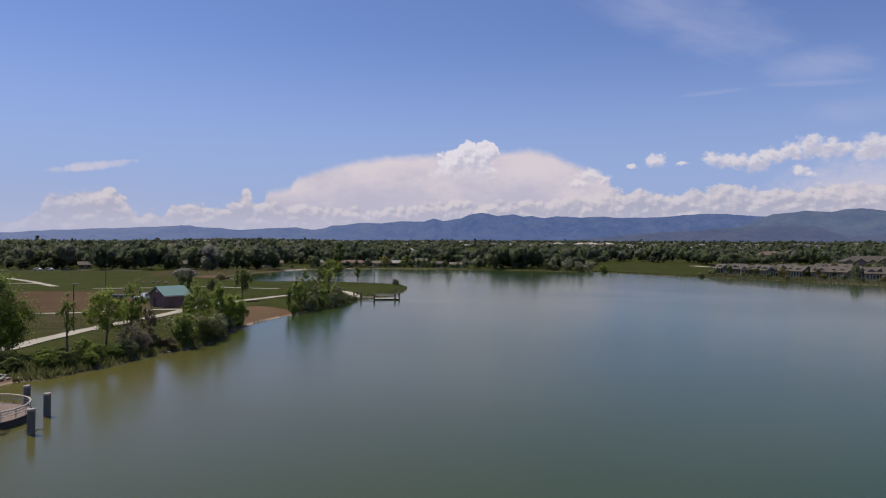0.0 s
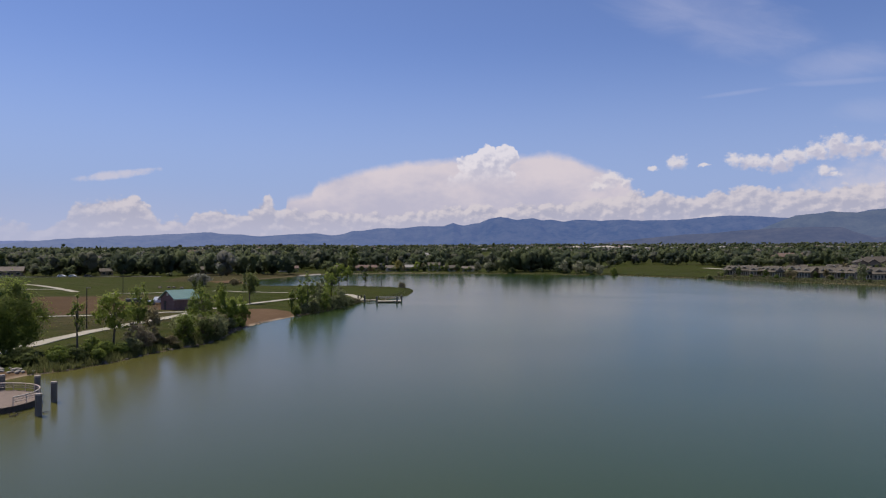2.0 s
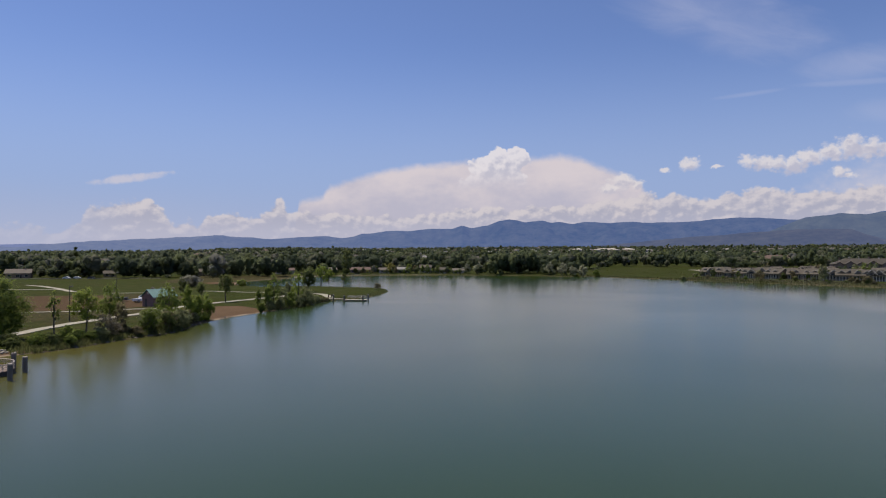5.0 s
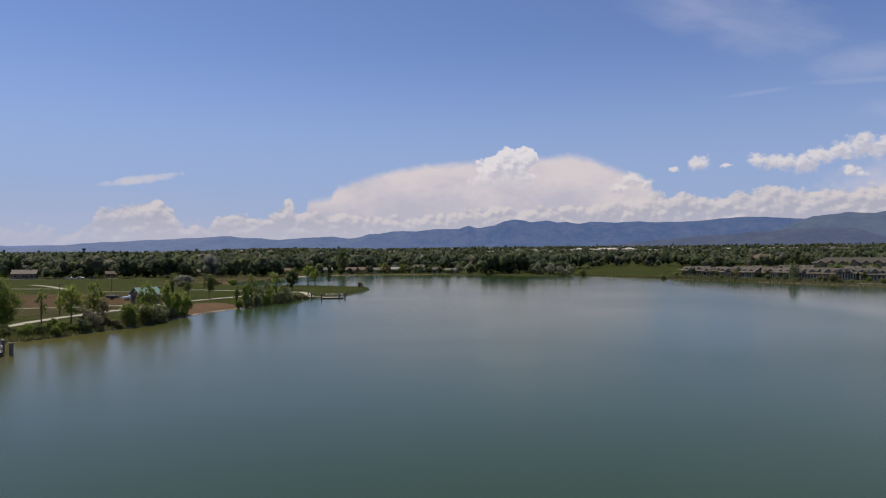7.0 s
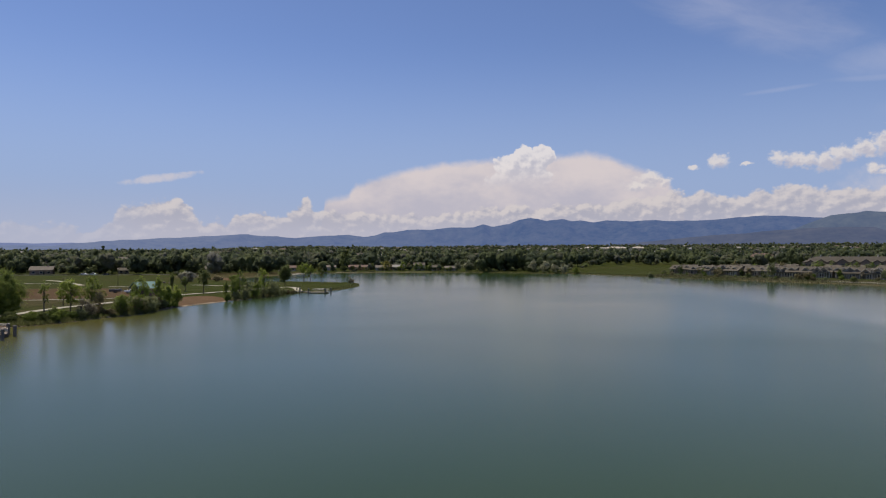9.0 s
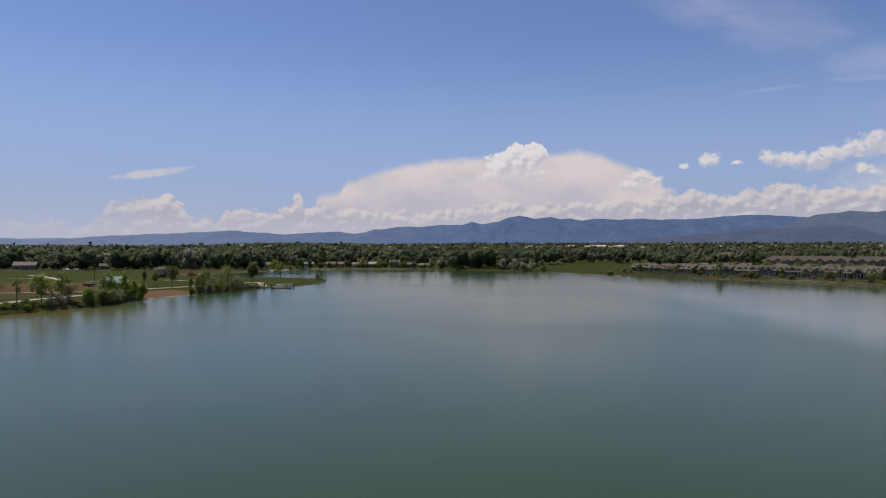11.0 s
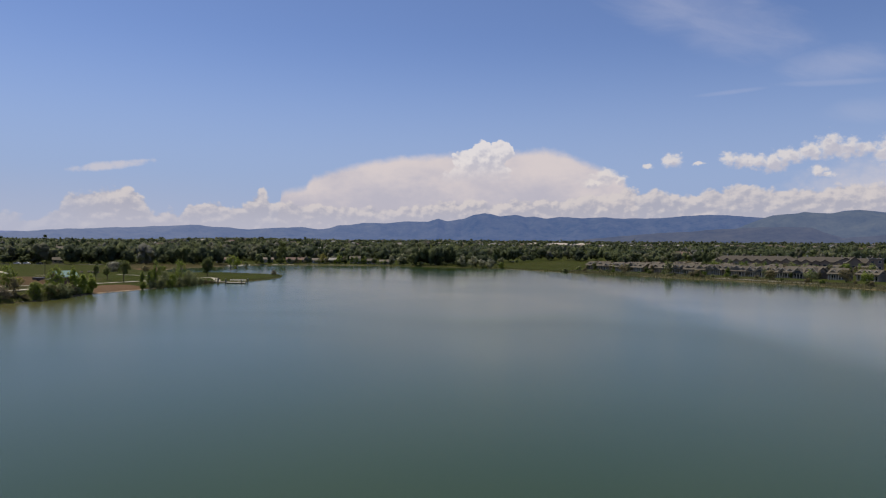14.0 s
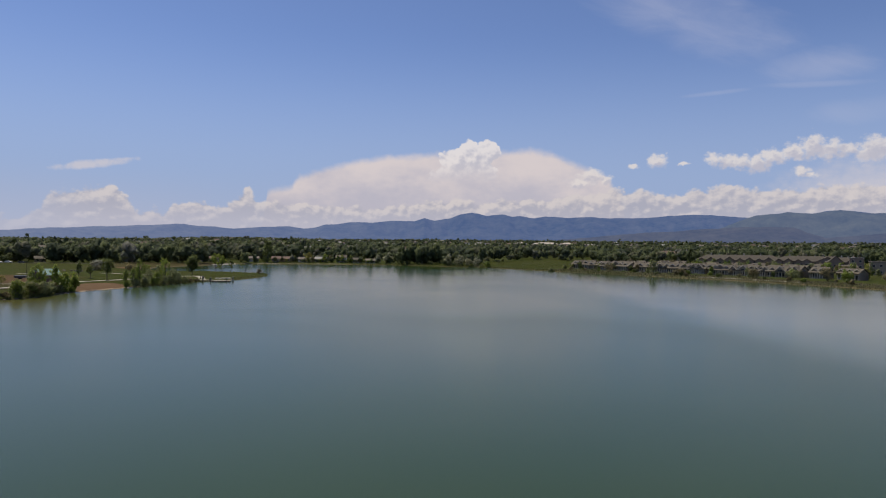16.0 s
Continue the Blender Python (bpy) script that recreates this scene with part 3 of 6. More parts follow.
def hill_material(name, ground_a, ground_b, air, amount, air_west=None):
    """Wooded slopes seen through kilometres of air: its haze is painted over them as blue emission."""
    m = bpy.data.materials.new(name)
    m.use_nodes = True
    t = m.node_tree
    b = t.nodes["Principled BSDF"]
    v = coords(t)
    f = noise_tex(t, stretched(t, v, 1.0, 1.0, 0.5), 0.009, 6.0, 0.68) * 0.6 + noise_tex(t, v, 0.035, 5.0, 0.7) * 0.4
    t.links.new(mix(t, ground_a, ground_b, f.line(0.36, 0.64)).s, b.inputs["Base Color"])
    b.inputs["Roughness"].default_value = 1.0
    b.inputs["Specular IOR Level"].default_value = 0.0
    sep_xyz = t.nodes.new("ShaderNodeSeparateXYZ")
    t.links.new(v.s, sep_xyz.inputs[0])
    # painted haze: emission in the air colour, turning to air_west on the left
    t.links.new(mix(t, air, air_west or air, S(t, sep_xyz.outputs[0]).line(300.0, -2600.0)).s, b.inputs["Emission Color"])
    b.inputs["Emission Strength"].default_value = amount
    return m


def range_of_hills(name, ridge, dist, depth, mat, rough, label):
    a = np.radians(np.arange(-46, 44.01, 0.12))
    rz = np.interp(np.degrees(a), [q[0] for q in ridge], [q[1] for q in ridge])
    top = 15 + dist * np.tan(np.radians(rz))
    rows = []
    steps = 16
    for k in range(steps + 1):
        f = k / steps
        r = dist - depth * f
        z = top * (1 - f) ** 1.15
        x, y = 40 + np.sin(a) * r, -40 + np.cos(a) * r
        if 0 < k < steps:
            wob = np.array([noise.fractal((px * 0.0065, py * 0.002, 3.1), 0.9, 2.1, 6) for px, py in zip(x, y)])
            z = np.maximum(z + wob * rough * top * 0.22 * math.sin(math.pi * min(1, f * 1.6 + 0.1)), 2)
        else:
            wob = np.array([noise.fractal((px * 0.01, py * 0.01, 7.7), 0.9, 2.1, 4) for px, py in zip(x, y)])
            z = z + (wob * 4.0 if k == 0 else 0)
        rows.append(np.column_stack([x, y, z]))
    rows.insert(0, np.column_stack([40 + np.sin(a) * (dist + 60), -40 + np.cos(a) * (dist + 60), np.zeros(len(a))]))
    v = np.concatenate(rows)
    n, idx = len(a), None
    idx = np.arange(len(v)).reshape(-1, n)
    q = np.stack([idx[:-1, :-1], idx[1:, :-1], idx[1:, 1:], idx[:-1, 1:]], -1).reshape(-1, 4)
    m = raw_mesh(name, v, q)
    m.polygons.foreach_set("use_smooth", np.ones(len(m.polygons), dtype=bool))
    m.materials.append(mat)
    return tagged(new(name, m), label, "mountains", kind="structure")


# the haze on each range is its material's emission, not air in the scene
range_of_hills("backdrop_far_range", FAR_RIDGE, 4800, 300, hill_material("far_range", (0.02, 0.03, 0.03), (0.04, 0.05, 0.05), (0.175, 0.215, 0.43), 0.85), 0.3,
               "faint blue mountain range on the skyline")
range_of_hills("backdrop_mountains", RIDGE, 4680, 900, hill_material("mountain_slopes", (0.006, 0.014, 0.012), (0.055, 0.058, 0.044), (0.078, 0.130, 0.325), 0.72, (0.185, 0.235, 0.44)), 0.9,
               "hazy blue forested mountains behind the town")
RIGHT_HILL = [(-48, 0.05), (14, 0.1), (19, 0.6), (22.5, 1.8), (24.3, 2.5), (25.2, 2.87), (26.9, 3.0), (27.3, 3.1), (29.0, 2.94), (29.8, 3.11), (30.8, 3.19), (33, 2.92), (46, 2.62)]
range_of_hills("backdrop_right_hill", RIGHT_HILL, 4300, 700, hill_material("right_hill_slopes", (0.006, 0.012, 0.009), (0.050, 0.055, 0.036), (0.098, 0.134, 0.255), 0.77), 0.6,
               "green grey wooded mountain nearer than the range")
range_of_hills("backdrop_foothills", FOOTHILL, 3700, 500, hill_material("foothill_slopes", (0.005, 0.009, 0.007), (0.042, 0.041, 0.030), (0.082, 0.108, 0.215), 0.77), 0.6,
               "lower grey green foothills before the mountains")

# ------------------------------------------------------------------ paths and banks


def ribbon(name, pts, width, mat, label, category, lift=0.06, thick=0.3):
    """A paved strip along points, laid on the land."""
    p = [Vector((*q, 0)) for q in pts]
    line = []
    for i in range(len(p) - 1):
        a, b, c, d = p[max(i - 1, 0)], p[i], p[i + 1], p[min(i + 2, len(p) - 1)]
        n = max(2, int((c - b).length / 2.0))
        for k in range(n):
            s = k / n
            line.append(0.5 * ((2 * b) + (c - a) * s + (2 * a - 5 * b + 4 * c - d) * s * s + (3 * b - a - 3 * c + d) * s ** 3))
    line.append(p[-1])
    bm = bmesh.new()
    rows = []
    for i, q in enumerate(line):
        d = (line[min(i + 1, len(line) - 1)] - line[max(i - 1, 0)]).normalized()
        s = Vector((-d.y, d.x, 0)) * width / 2
        z = max(ground_z(q.x, q.y), ground_z(q.x + s.x, q.y + s.y), ground_z(q.x - s.x, q.y - s.y)) + lift
        rows.append([bm.verts.new((q.x + e * s.x, q.y + e * s.y, z + dz)) for e, dz in ((1, -thick), (1, 0), (-1, 0), (-1, -thick))])
    for a, b in zip(rows, rows[1:]):
        for k in range(3):
            bm.faces.new((a[k], a[k + 1], b[k + 1], b[k]))
    bmesh.ops.recalc_face_normals(bm, faces=bm.faces)
    m = bpy.data.meshes.new(name)
    bm.to_mesh(m), bm.free()
    m.materials.append(mat)
    return tagged(new(name, m), label, category, kind="structure")


ribbon("pavement_lake_path", [(-62, 60), (-60, 74), (-58.6, 86), (-58.3, 98), (-58, 107), (-57.8, 116), (-57.4, 127), (-56.2, 137), (-55.5, 150),
       (-54.6, 163), (-52.4, 176), (-49.3, 187), (-45, 199), (-40, 212), (-35, 219), (-30, 214), (-25.5, 204)], 2.7, CONCRETE, "pale concrete lakeside walking path", "path")
ribbon("pavement_branch_path", [(-118, 118), (-100, 127), (-83.6, 135.6), (-76.8, 139.8), (-70, 143.5), (-61.5, 147), (-56.4, 149)], 2.0, CONCRETE, "pale concrete branch path across the field", "path")
ribbon("pavement_field_path", [(-190, 290), (-161, 264), (-146, 247), (-130, 228)], 2.6, CONCRETE, "pale concrete path crossing the meadow", "path")
ribbon("pavement_field_spur", [(-170, 246), (-158, 248), (-146, 247)], 2.2, CONCRETE, "short pale concrete spur path in the meadow", "path")
ribbon("pavement_yard_strip", [(-114, 222), (-103, 222), (-95, 222)], 2.2, CONCRETE, "short pale concrete strip beyond the bare field", "path")
ribbon("pavement_inlet_path", [(-84, 236), (-77, 233), (-67, 230), (-55, 229)], 2.0, CONCRETE, "pale concrete path by the inlet", "path")
ribbon("pavement_shore_walk", [(217, 297), (224, 287), (232, 272), (241, 255), (246, 245)], 2.6, CONCRETE, "pale concrete walk below the townhouses", "path")
ribbon("pavement_parking", [(216, 585), (226, 553), (235, 522), (242, 495)], 10.0, CONCRETE, "pale concrete parking lane at the field's edge", "pavement")
ribbon("road_far_street", [(-356, 379), (-292, 377), (-243, 379), (-206, 386), (-174, 394)], 7.0, ASPHALT, "grey asphalt street along the meadow", "road")

# pale stone wall along the far shore
bm = bmesh.new()
SEA = [(-104, 446.5), (-95.5, 479.5), (-77, 496.5), (-46, 510.5), (-6, 515.5), (22, 509)]
for a, b in zip(SEA, SEA[1:]):
    a, b = Vector((*a, 0)), Vector((*b, 0))
    n = max(1, int((b - a).length / 6))
    for k in range(n):
        p, q = a.lerp(b, k / n), a.lerp(b, (k + 1) / n - 0.01)
        mtx = Matrix.Translation(((p + q) / 2).to_3d()) @ Matrix.Rotation(math.atan2(q.y - p.y, q.x - p.x), 4, "Z")
        vs = bmesh.ops.create_cube(bm, size=1.0, matrix=mtx @ Matrix.Diagonal(((q - p).length, 2.6, 0.7 + 0.1 * math.sin(k * 2.3), 1)))["verts"]
        back = mtx.inverted()
        for v in vs:
            loc = back @ v.co
            if loc.z > 0 and loc.y < 0:
                v.co = mtx @ Vector((loc.x, loc.y + 1.9, loc.z))
        bmesh.ops.translate(bm, vec=(0, 0, 0.2), verts=vs)
m = bpy.data.meshes.new("wall_far_shore")
bm.to_mesh(m), bm.free()
m.materials.append(PALE_STONE)
tagged(new("wall_far_shore", m), "low pale stone retaining wall on the far shore", "retaining wall", kind="structure")

# ------------------------------------------------------------------ trees and shrubs


def tree(name, x, y, h, r, leaf, seed, label, category="tree", bare=0.3, n=2600, size=0.17, clumps=26, group="", lean=0.0, stems=1, gap=1.0, tall=1.0):
    """A trunk with limbs and a crown of many small leaves in clumps. h: height; r: crown radius; bare: the part of h below the crown."""
    rng = np.random.default_rng(seed)
    rnd = random.Random(seed)
    ob = thing(name, Matrix.Translation((x, y, ground_z(x, y) - 0.05)), label, category, group)
    base = h * bare
    cz, ch = (base + h) / 2, (h - base) / 2
    clumps = int(clumps * 2.2)
    c = []
    while len(c) < clumps:
        p = np.array([rnd.uniform(-1, 1), rnd.uniform(-1, 1), rnd.uniform(-1, 1)])
        q = np.linalg.norm(p)
        if 0.3 < q < 1.0:
            lobe = 1.0 + 0.45 * noise.noise((p[0] / q * 1.6 + seed * 3.7, p[1] / q * 1.6, p[2] / q * 1.6))
            p = p * lobe
            taper = 1.0 if p[2] < 0 else 1.0 - 0.35 * min(1.0, p[2]) * tall
            c.append((p[0] * r * 0.8 * taper + lean * (p[2] + 1) * ch, p[1] * r * 0.8 * taper, cz + p[2] * ch * 0.88))
    c = np.array(c)
    bm = bmesh.new()
    for s in range(stems):
        a = rnd.uniform(0, 6.28)
        off = 0.0 if stems == 1 else 0.35 * r
        foot = Vector((math.cos(a) * off * 0.4, math.sin(a) * off * 0.4, 0))
        top = Vector((math.cos(a) * off + lean * ch, math.sin(a) * off, h * 0.82))
        mid = foot.lerp(top, 0.5) + Vector((rnd.uniform(-0.1, 0.1) * r, rnd.uniform(-0.1, 0.1) * r, 0))
        rad = (0.011 * h + 0.04) / math.sqrt(stems)
        tube(bm, [foot, foot.lerp(mid, 0.5), mid, top], [rad * 1.25, rad, rad * 0.7, rad * 0.15], 7)
        for q in c[s::stems][:10]:
            f = min(0.9, max(bare * 0.9 + 0.05, q[2] / h * 0.75))
            st = foot.lerp(mid, f * 2) if f < 0.5 else mid.lerp(top, f * 2 - 1)
            e = Vector(q)
            tube(bm, [st, st.lerp(e, 0.5) + Vector((0, 0, 0.06 * r)), e], [rad * 0.45, rad * 0.28, rad * 0.08], 4)
    part("trunk", bm, BARK, ob)
    n = int(n * 1.7)
    rad = r * 0.28 * gap * rng.uniform(0.5, 1.3, clumps)
    k = rng.integers(0, clumps, n)
    d = rng.normal(size=(n, 3))
    d /= np.linalg.norm(d, axis=1)[:, None]
    d *= np.minimum(np.abs(rng.normal(0.3, 0.5, n)), 1.08)[:, None]
    pos = c[k] + d * rad[k][:, None] * np.array([1, 1, min(1.6, max(0.6, ch / r))])
    pos[:, 2] = np.maximum(pos[:, 2], 0.1)
    out = (pos - np.array([lean * ch, 0, cz])) / np.array([r, r, ch]) * 0.6 + d * 0.6
    part("crown", leaf_mesh("crown", rng, pos, size, out), LEAF[leaf], ob)
    return ob


BANK = "trees on the near bank"
tree("cottonwood_tree", -56.2, 83.5, 10.0, 6.0, "green", 1, "broad leafy green cottonwood beside the lakeside path", bare=0.02, n=27000, size=0.115, clumps=110, group=BANK)
tree("young_tree", -47.0, 85.3, 8.6, 1.5, "green", 2, "slender young tree with a thin sparse crown", bare=0.42, n=520, size=0.13, clumps=14, group=BANK)
tree("cottonwood_tree", -45.5, 92, 9.0, 3.4, "bright", 3, "leafy green tree with a dark bare trunk on the bank", bare=0.26, n=5200, size=0.105, clumps=40, group=BANK, gap=0.8)
tree("cottonwood_tree", -46.2, 101.5, 9.0, 2.5, "green", 4, "dense green tree behind the bank shrubs", bare=0.2, n=4300, size=0.105, clumps=30, group=BANK, gap=0.85)
tree("yellow_tree", -55.2, 119, 4.6, 2.6, "yellow", 5, "small yellowish tree with open branches", bare=0.2, n=1900, size=0.11, clumps=20, group=BANK, stems=3)
tree("sparse_tree", -42.6, 98.5, 6.0, 1.9, "olive", 6, "half bare olive tree on the water's edge", bare=0.2, n=1700, size=0.11, clumps=20, group=BANK, stems=2)
tree("bank_tree", -41.6, 115.5, 8.5, 3.2, "green", 7, "green tree among shrubs by the path", bare=0.12, n=3200, size=0.115, clumps=32, group=BANK, gap=0.75, stems=3)
tree("bank_tree", -43.0, 119.5, 7.9, 2.4, "bright", 8, "dark green tree among shrubs by the path", bare=0.12, n=2200, size=0.115, clumps=24, group=BANK, gap=0.8, stems=2)
tree("bank_tree", -40.2, 122.3, 7.8, 2.4, "bright", 15, "leafy green tree on the bank before the park building", bare=0.04, n=4000, size=0.115, clumps=30, group=BANK, gap=0.85, stems=2)
tree("beach_tree", -39.6, 126.4, 6.0, 2.1, "bright", 9, "bright green upright tree next to the beach", bare=0.0, n=4000, size=0.115, clumps=30, group=BANK, tall=1.6)
tree("beach_tree", -38.8, 130.0, 5.8, 1.8, "bright", 10, "bright green narrow tree next to the beach", bare=0.0, n=3600, size=0.115, clumps=28, group=BANK, tall=1.6)
tree("round_tree", -52.2, 177.5, 9.0, 3.0, "dark", 11, "round dark green tree standing alone in grass", bare=0.24, n=2600, clumps=26)
tree("round_tree", -63, 186, 5.5, 1.8, "dark", 12, "small dark round tree in the grass", bare=0.25, n=1000, clumps=16)
tree("thin_conifer", -73, 196, 6.5, 1.0, "dark", 13, "thin dark conifer in the meadow", bare=0.12, n=700, clumps=14)
tree("thin_conifer", -82, 214, 6.5, 1.1, "dark", 14, "thin dark conifer in the meadow", bare=0.12, n=700, clumps=14)
POINT = "trees beyond the beach"
for k, (x, y, h, r, leaf, bare) in enumerate([
        (-35.4, 156.5, 6.0, 1.0, "green", 0.06), (-33.2, 158, 7.0, 1.6, "green", 0.08), (-32.4, 161, 10.4, 2.4, "green", 0.12), (-31.8, 166, 6.2, 2.2, "grey", 0.05),
        (-30.0, 170, 5.2, 1.8, "green", 0.06), (-29.6, 175.5, 10.8, 2.9, "bright", 0.14), (-28.2, 179, 6.6, 2.6, "grey", 0.04), (-29.0, 185, 5.0, 2.2, "grey", 0.04),
        (-33.6, 181, 7.6, 2.2, "grey", 0.1), (-36.4, 169, 6.6, 1.2, "green", 0.1)]):
    tree("point_tree", x, y, h, r, leaf, 30 + k, {"dark": "dark narrow tree", "green": "leafy green tree", "bright": "tall bright green tree", "grey": "grey green willow shrub"}[leaf] + " on the wooded shore beyond the beach",
         bare=bare, n=2000, size=0.125, clumps=26, group=POINT, gap=0.8)
SPIT = "trees on the spit"
tree("spit_tree", -47.5, 287, 10.5, 4.4, "bright", 50, "open yellow green tree with two leaning trunks", bare=0.18, n=1700, size=0.24, clumps=18, group=SPIT, stems=2, gap=0.9)
tree("spit_tree", -43.5, 284, 9.0, 2.6, "bright", 51, "open yellow green tree by the inlet", bare=0.22, n=1100, size=0.24, clumps=14, group=SPIT, gap=0.9)
tree("spit_tree", -33.8, 268.7, 7.4, 1.7, "dark", 52, "gnarled half dead tree with a few leaf clumps", bare=0.25, n=420, size=0.24, clumps=9, group=SPIT, gap=0.8)
tree("spit_tree", -40.5, 233, 9.6, 3.4, "dark", 53, "dense dark green tree in the spit's grass", bare=0.1, n=2200, size=0.26, clumps=22, group=SPIT)
tree("spit_shrub", -18.5, 266, 3.0, 2.2, "olive", 54, "low olive shrub at the spit's tip", "shrub", bare=0.03, n=700, size=0.2, clumps=14, group=SPIT)
tree("blossom_shrub", -103, 272, 5.6, 5.4, "blossom", 55, "large pale blossoming shrub in the meadow", "shrub", bare=0.02, n=3200, size=0.3, clumps=30)
tree("inlet_shrub", -91, 280, 3.6, 3.0, "olive", 56, "olive shrub at the inlet's edge", "shrub", bare=0.03, n=900, size=0.26, clumps=14)
tree("inlet_shrub", -84, 284, 3.4, 2.8, "green", 57, "green shrub at the inlet's edge", "shrub", bare=0.03, n=900, size=0.26, clumps=14)

SHRUBS = "shrubs along the water"
LOW_SHRUBS = [(-43.2, 93.6, 4.2, 2.5, "twigs"), (-41.6, 94.0, 3.4, 1.9, "twigs"), (-41.6, 96.8, 2.6, 1.6, "olive"), (-38.4, 101.5, 5.2, 2.6, "green"), (-37.2, 105.5, 4.0, 2.2, "dark"),
              (-37.0, 109.6, 4.2, 2.3, "grey"), (-38.2, 114.5, 3.6, 2.2, "grey"), (-45.6, 86.6, 2.5, 1.8, "green"), (-43.6, 86.0, 2.2, 1.6, "green"), (-47.6, 82.0, 2.0, 1.7, "green"),
              (-50.6, 79.4, 2.0, 1.9, "dark"), (-54, 76.8, 2.2, 2.0, "green"), (-41.2, 106, 4.2, 2.3, "grey"), (-41.5, 113, 4.6, 2.2, "bright"), (-49.2, 84.5, 1.6, 1.5, "dark"),
              (-39.6, 98.2, 1.8, 1.5, "olive")]
PATH_SHRUBS = [(-52.5, 82.5, 1.5, 1.5, "green"), (-38.6, 117.6, 3.2, 1.9, "grey"), (-38.7, 124.2, 2.2, 1.5, "green"), (-38.4, 128.2, 2.0, 1.3, "bright"), (-38.3, 121, 2.6, 1.6, "grey"),
               (-46.6, 79.6, 1.8, 1.6, "green"), (-45.0, 81.8, 2.0, 1.5, "dark"), (-43.2, 83.6, 1.7, 1.4, "green"), (-49.0, 77.6, 1.6, 1.5, "dark"), (-42.6, 88.4, 1.8, 1.4, "green"),
               (-51.6, 76.4, 1.5, 1.4, "dark"), (-48.4, 86.6, 1.3, 1.3, "dark"), (-44.8, 89.0, 1.6, 1.4, "bright"), (-33.4, 153.0, 3.0, 1.4, "green"), (-32.4, 157.5, 3.2, 1.7, "grey")]
POINT_SHRUBS = [(-31.2, 162.5, 3.6, 1.9, "grey"), (-30.0, 167.5, 3.6, 1.9, "green"), (-28.8, 172.5, 4.0, 2.1, "grey"), (-27.9, 177.5, 4.0, 2.2, "grey"), (-27.2, 182.5, 3.6, 2.0, "grey"),
                (-26.6, 187.5, 3.0, 1.8, "grey"), (-26.2, 192.5, 2.2, 1.5, "olive"), (-25.6, 197, 1.6, 1.2, "olive"), (-31.5, 185, 3.4, 2.0, "green"), (-39.8, 103.5, 3.6, 2.4, "grey"),
                (-38.0, 107.8, 3.8, 2.4, "olive"), (-37.2, 112.0, 3.0, 2.0, "grey"), (-40.6, 110.0, 4.0, 2.4, "grey"), (-39.2, 119.2, 3.4, 2.2, "olive"), (-42.0, 90.6, 2.4, 1.6, "grey")]
WORDS = {"twigs": "leafless purple brown thicket of twigs", "dark": "dense dark shrub", "olive": "thin olive brown shrub", "green": "rounded green shrub", "grey": "silvery grey green willow shrub", "bright": "fresh bright green shrub"}
for k, (x, y, h, r, leaf) in enumerate(LOW_SHRUBS + PATH_SHRUBS + POINT_SHRUBS):
    tree("shrub", x, y, h, r, leaf, 70 + k, WORDS[leaf] + " on the lake's bank", "shrub", bare=0.02, n=1500 if leaf == "twigs" else 3000, size=0.09 if leaf == "twigs" or h < 2.7 else 0.11, clumps=34, group=SHRUBS, stems=4, gap=0.85)


rnd = random.Random(31)
bm = bmesh.new()
bmesh.ops.create_icosphere(bm, subdivisions=1, radius=1.0)
for v in bm.verts:
    v.co *= 1 + 0.3 * noise.noise(v.co * 1.7)
    v.co.z *= 0.65
stone_mesh = bpy.data.meshes.new("stone")
bm.to_mesh(stone_mesh), bm.free()
stone_mesh.materials.append(BANK_STONE)
for k in range(90):
    i = rnd.randrange(2, 11)
    a, b = LAKE[i], LAKE[i + 1]
    f, g = rnd.random(), rnd.uniform(-0.2, 0.7)
    d = (b - a) / np.hypot(*(b - a))
    x, y = a + (b - a) * f + np.array([-d[1], d[0]]) * g
    ob = new("bank_stone", stone_mesh)
    sc = rnd.uniform(0.12, 0.36)
    ob.matrix_world = Matrix.Translation((x, y, max(0.0, ground_z(x, y)) + 0.02)) @ Matrix.Rotation(rnd.uniform(0, 6.28), 4, "Z") @ Matrix.Diagonal((sc * rnd.uniform(0.8, 1.5), sc, sc, 1))
    tagged(ob, "small grey stone lying at the water's edge", "stone", "stones along the bank")


pale_stone_mesh = stone_mesh.copy()
pale_stone_mesh.materials[0] = PALE_STONE
for k in range(16):
    x, y, sc = rnd.uniform(-51.5, -46.8), rnd.uniform(73.6, 75.6), rnd.uniform(0.14, 0.34)
    ob = new("shore_stone", pale_stone_mesh)
    ob.matrix_world = Matrix.Translation((x, y, max(0.0, ground_z(x, y)) + 0.05)) @ Matrix.Rotation(rnd.uniform(0, 6.28), 4, "Z") @ Matrix.Diagonal((sc * 1.3, sc, sc, 1))
    tagged(ob, "pale stone lying on the sandy shore by the pier", "stone", "pale stones by the pier")


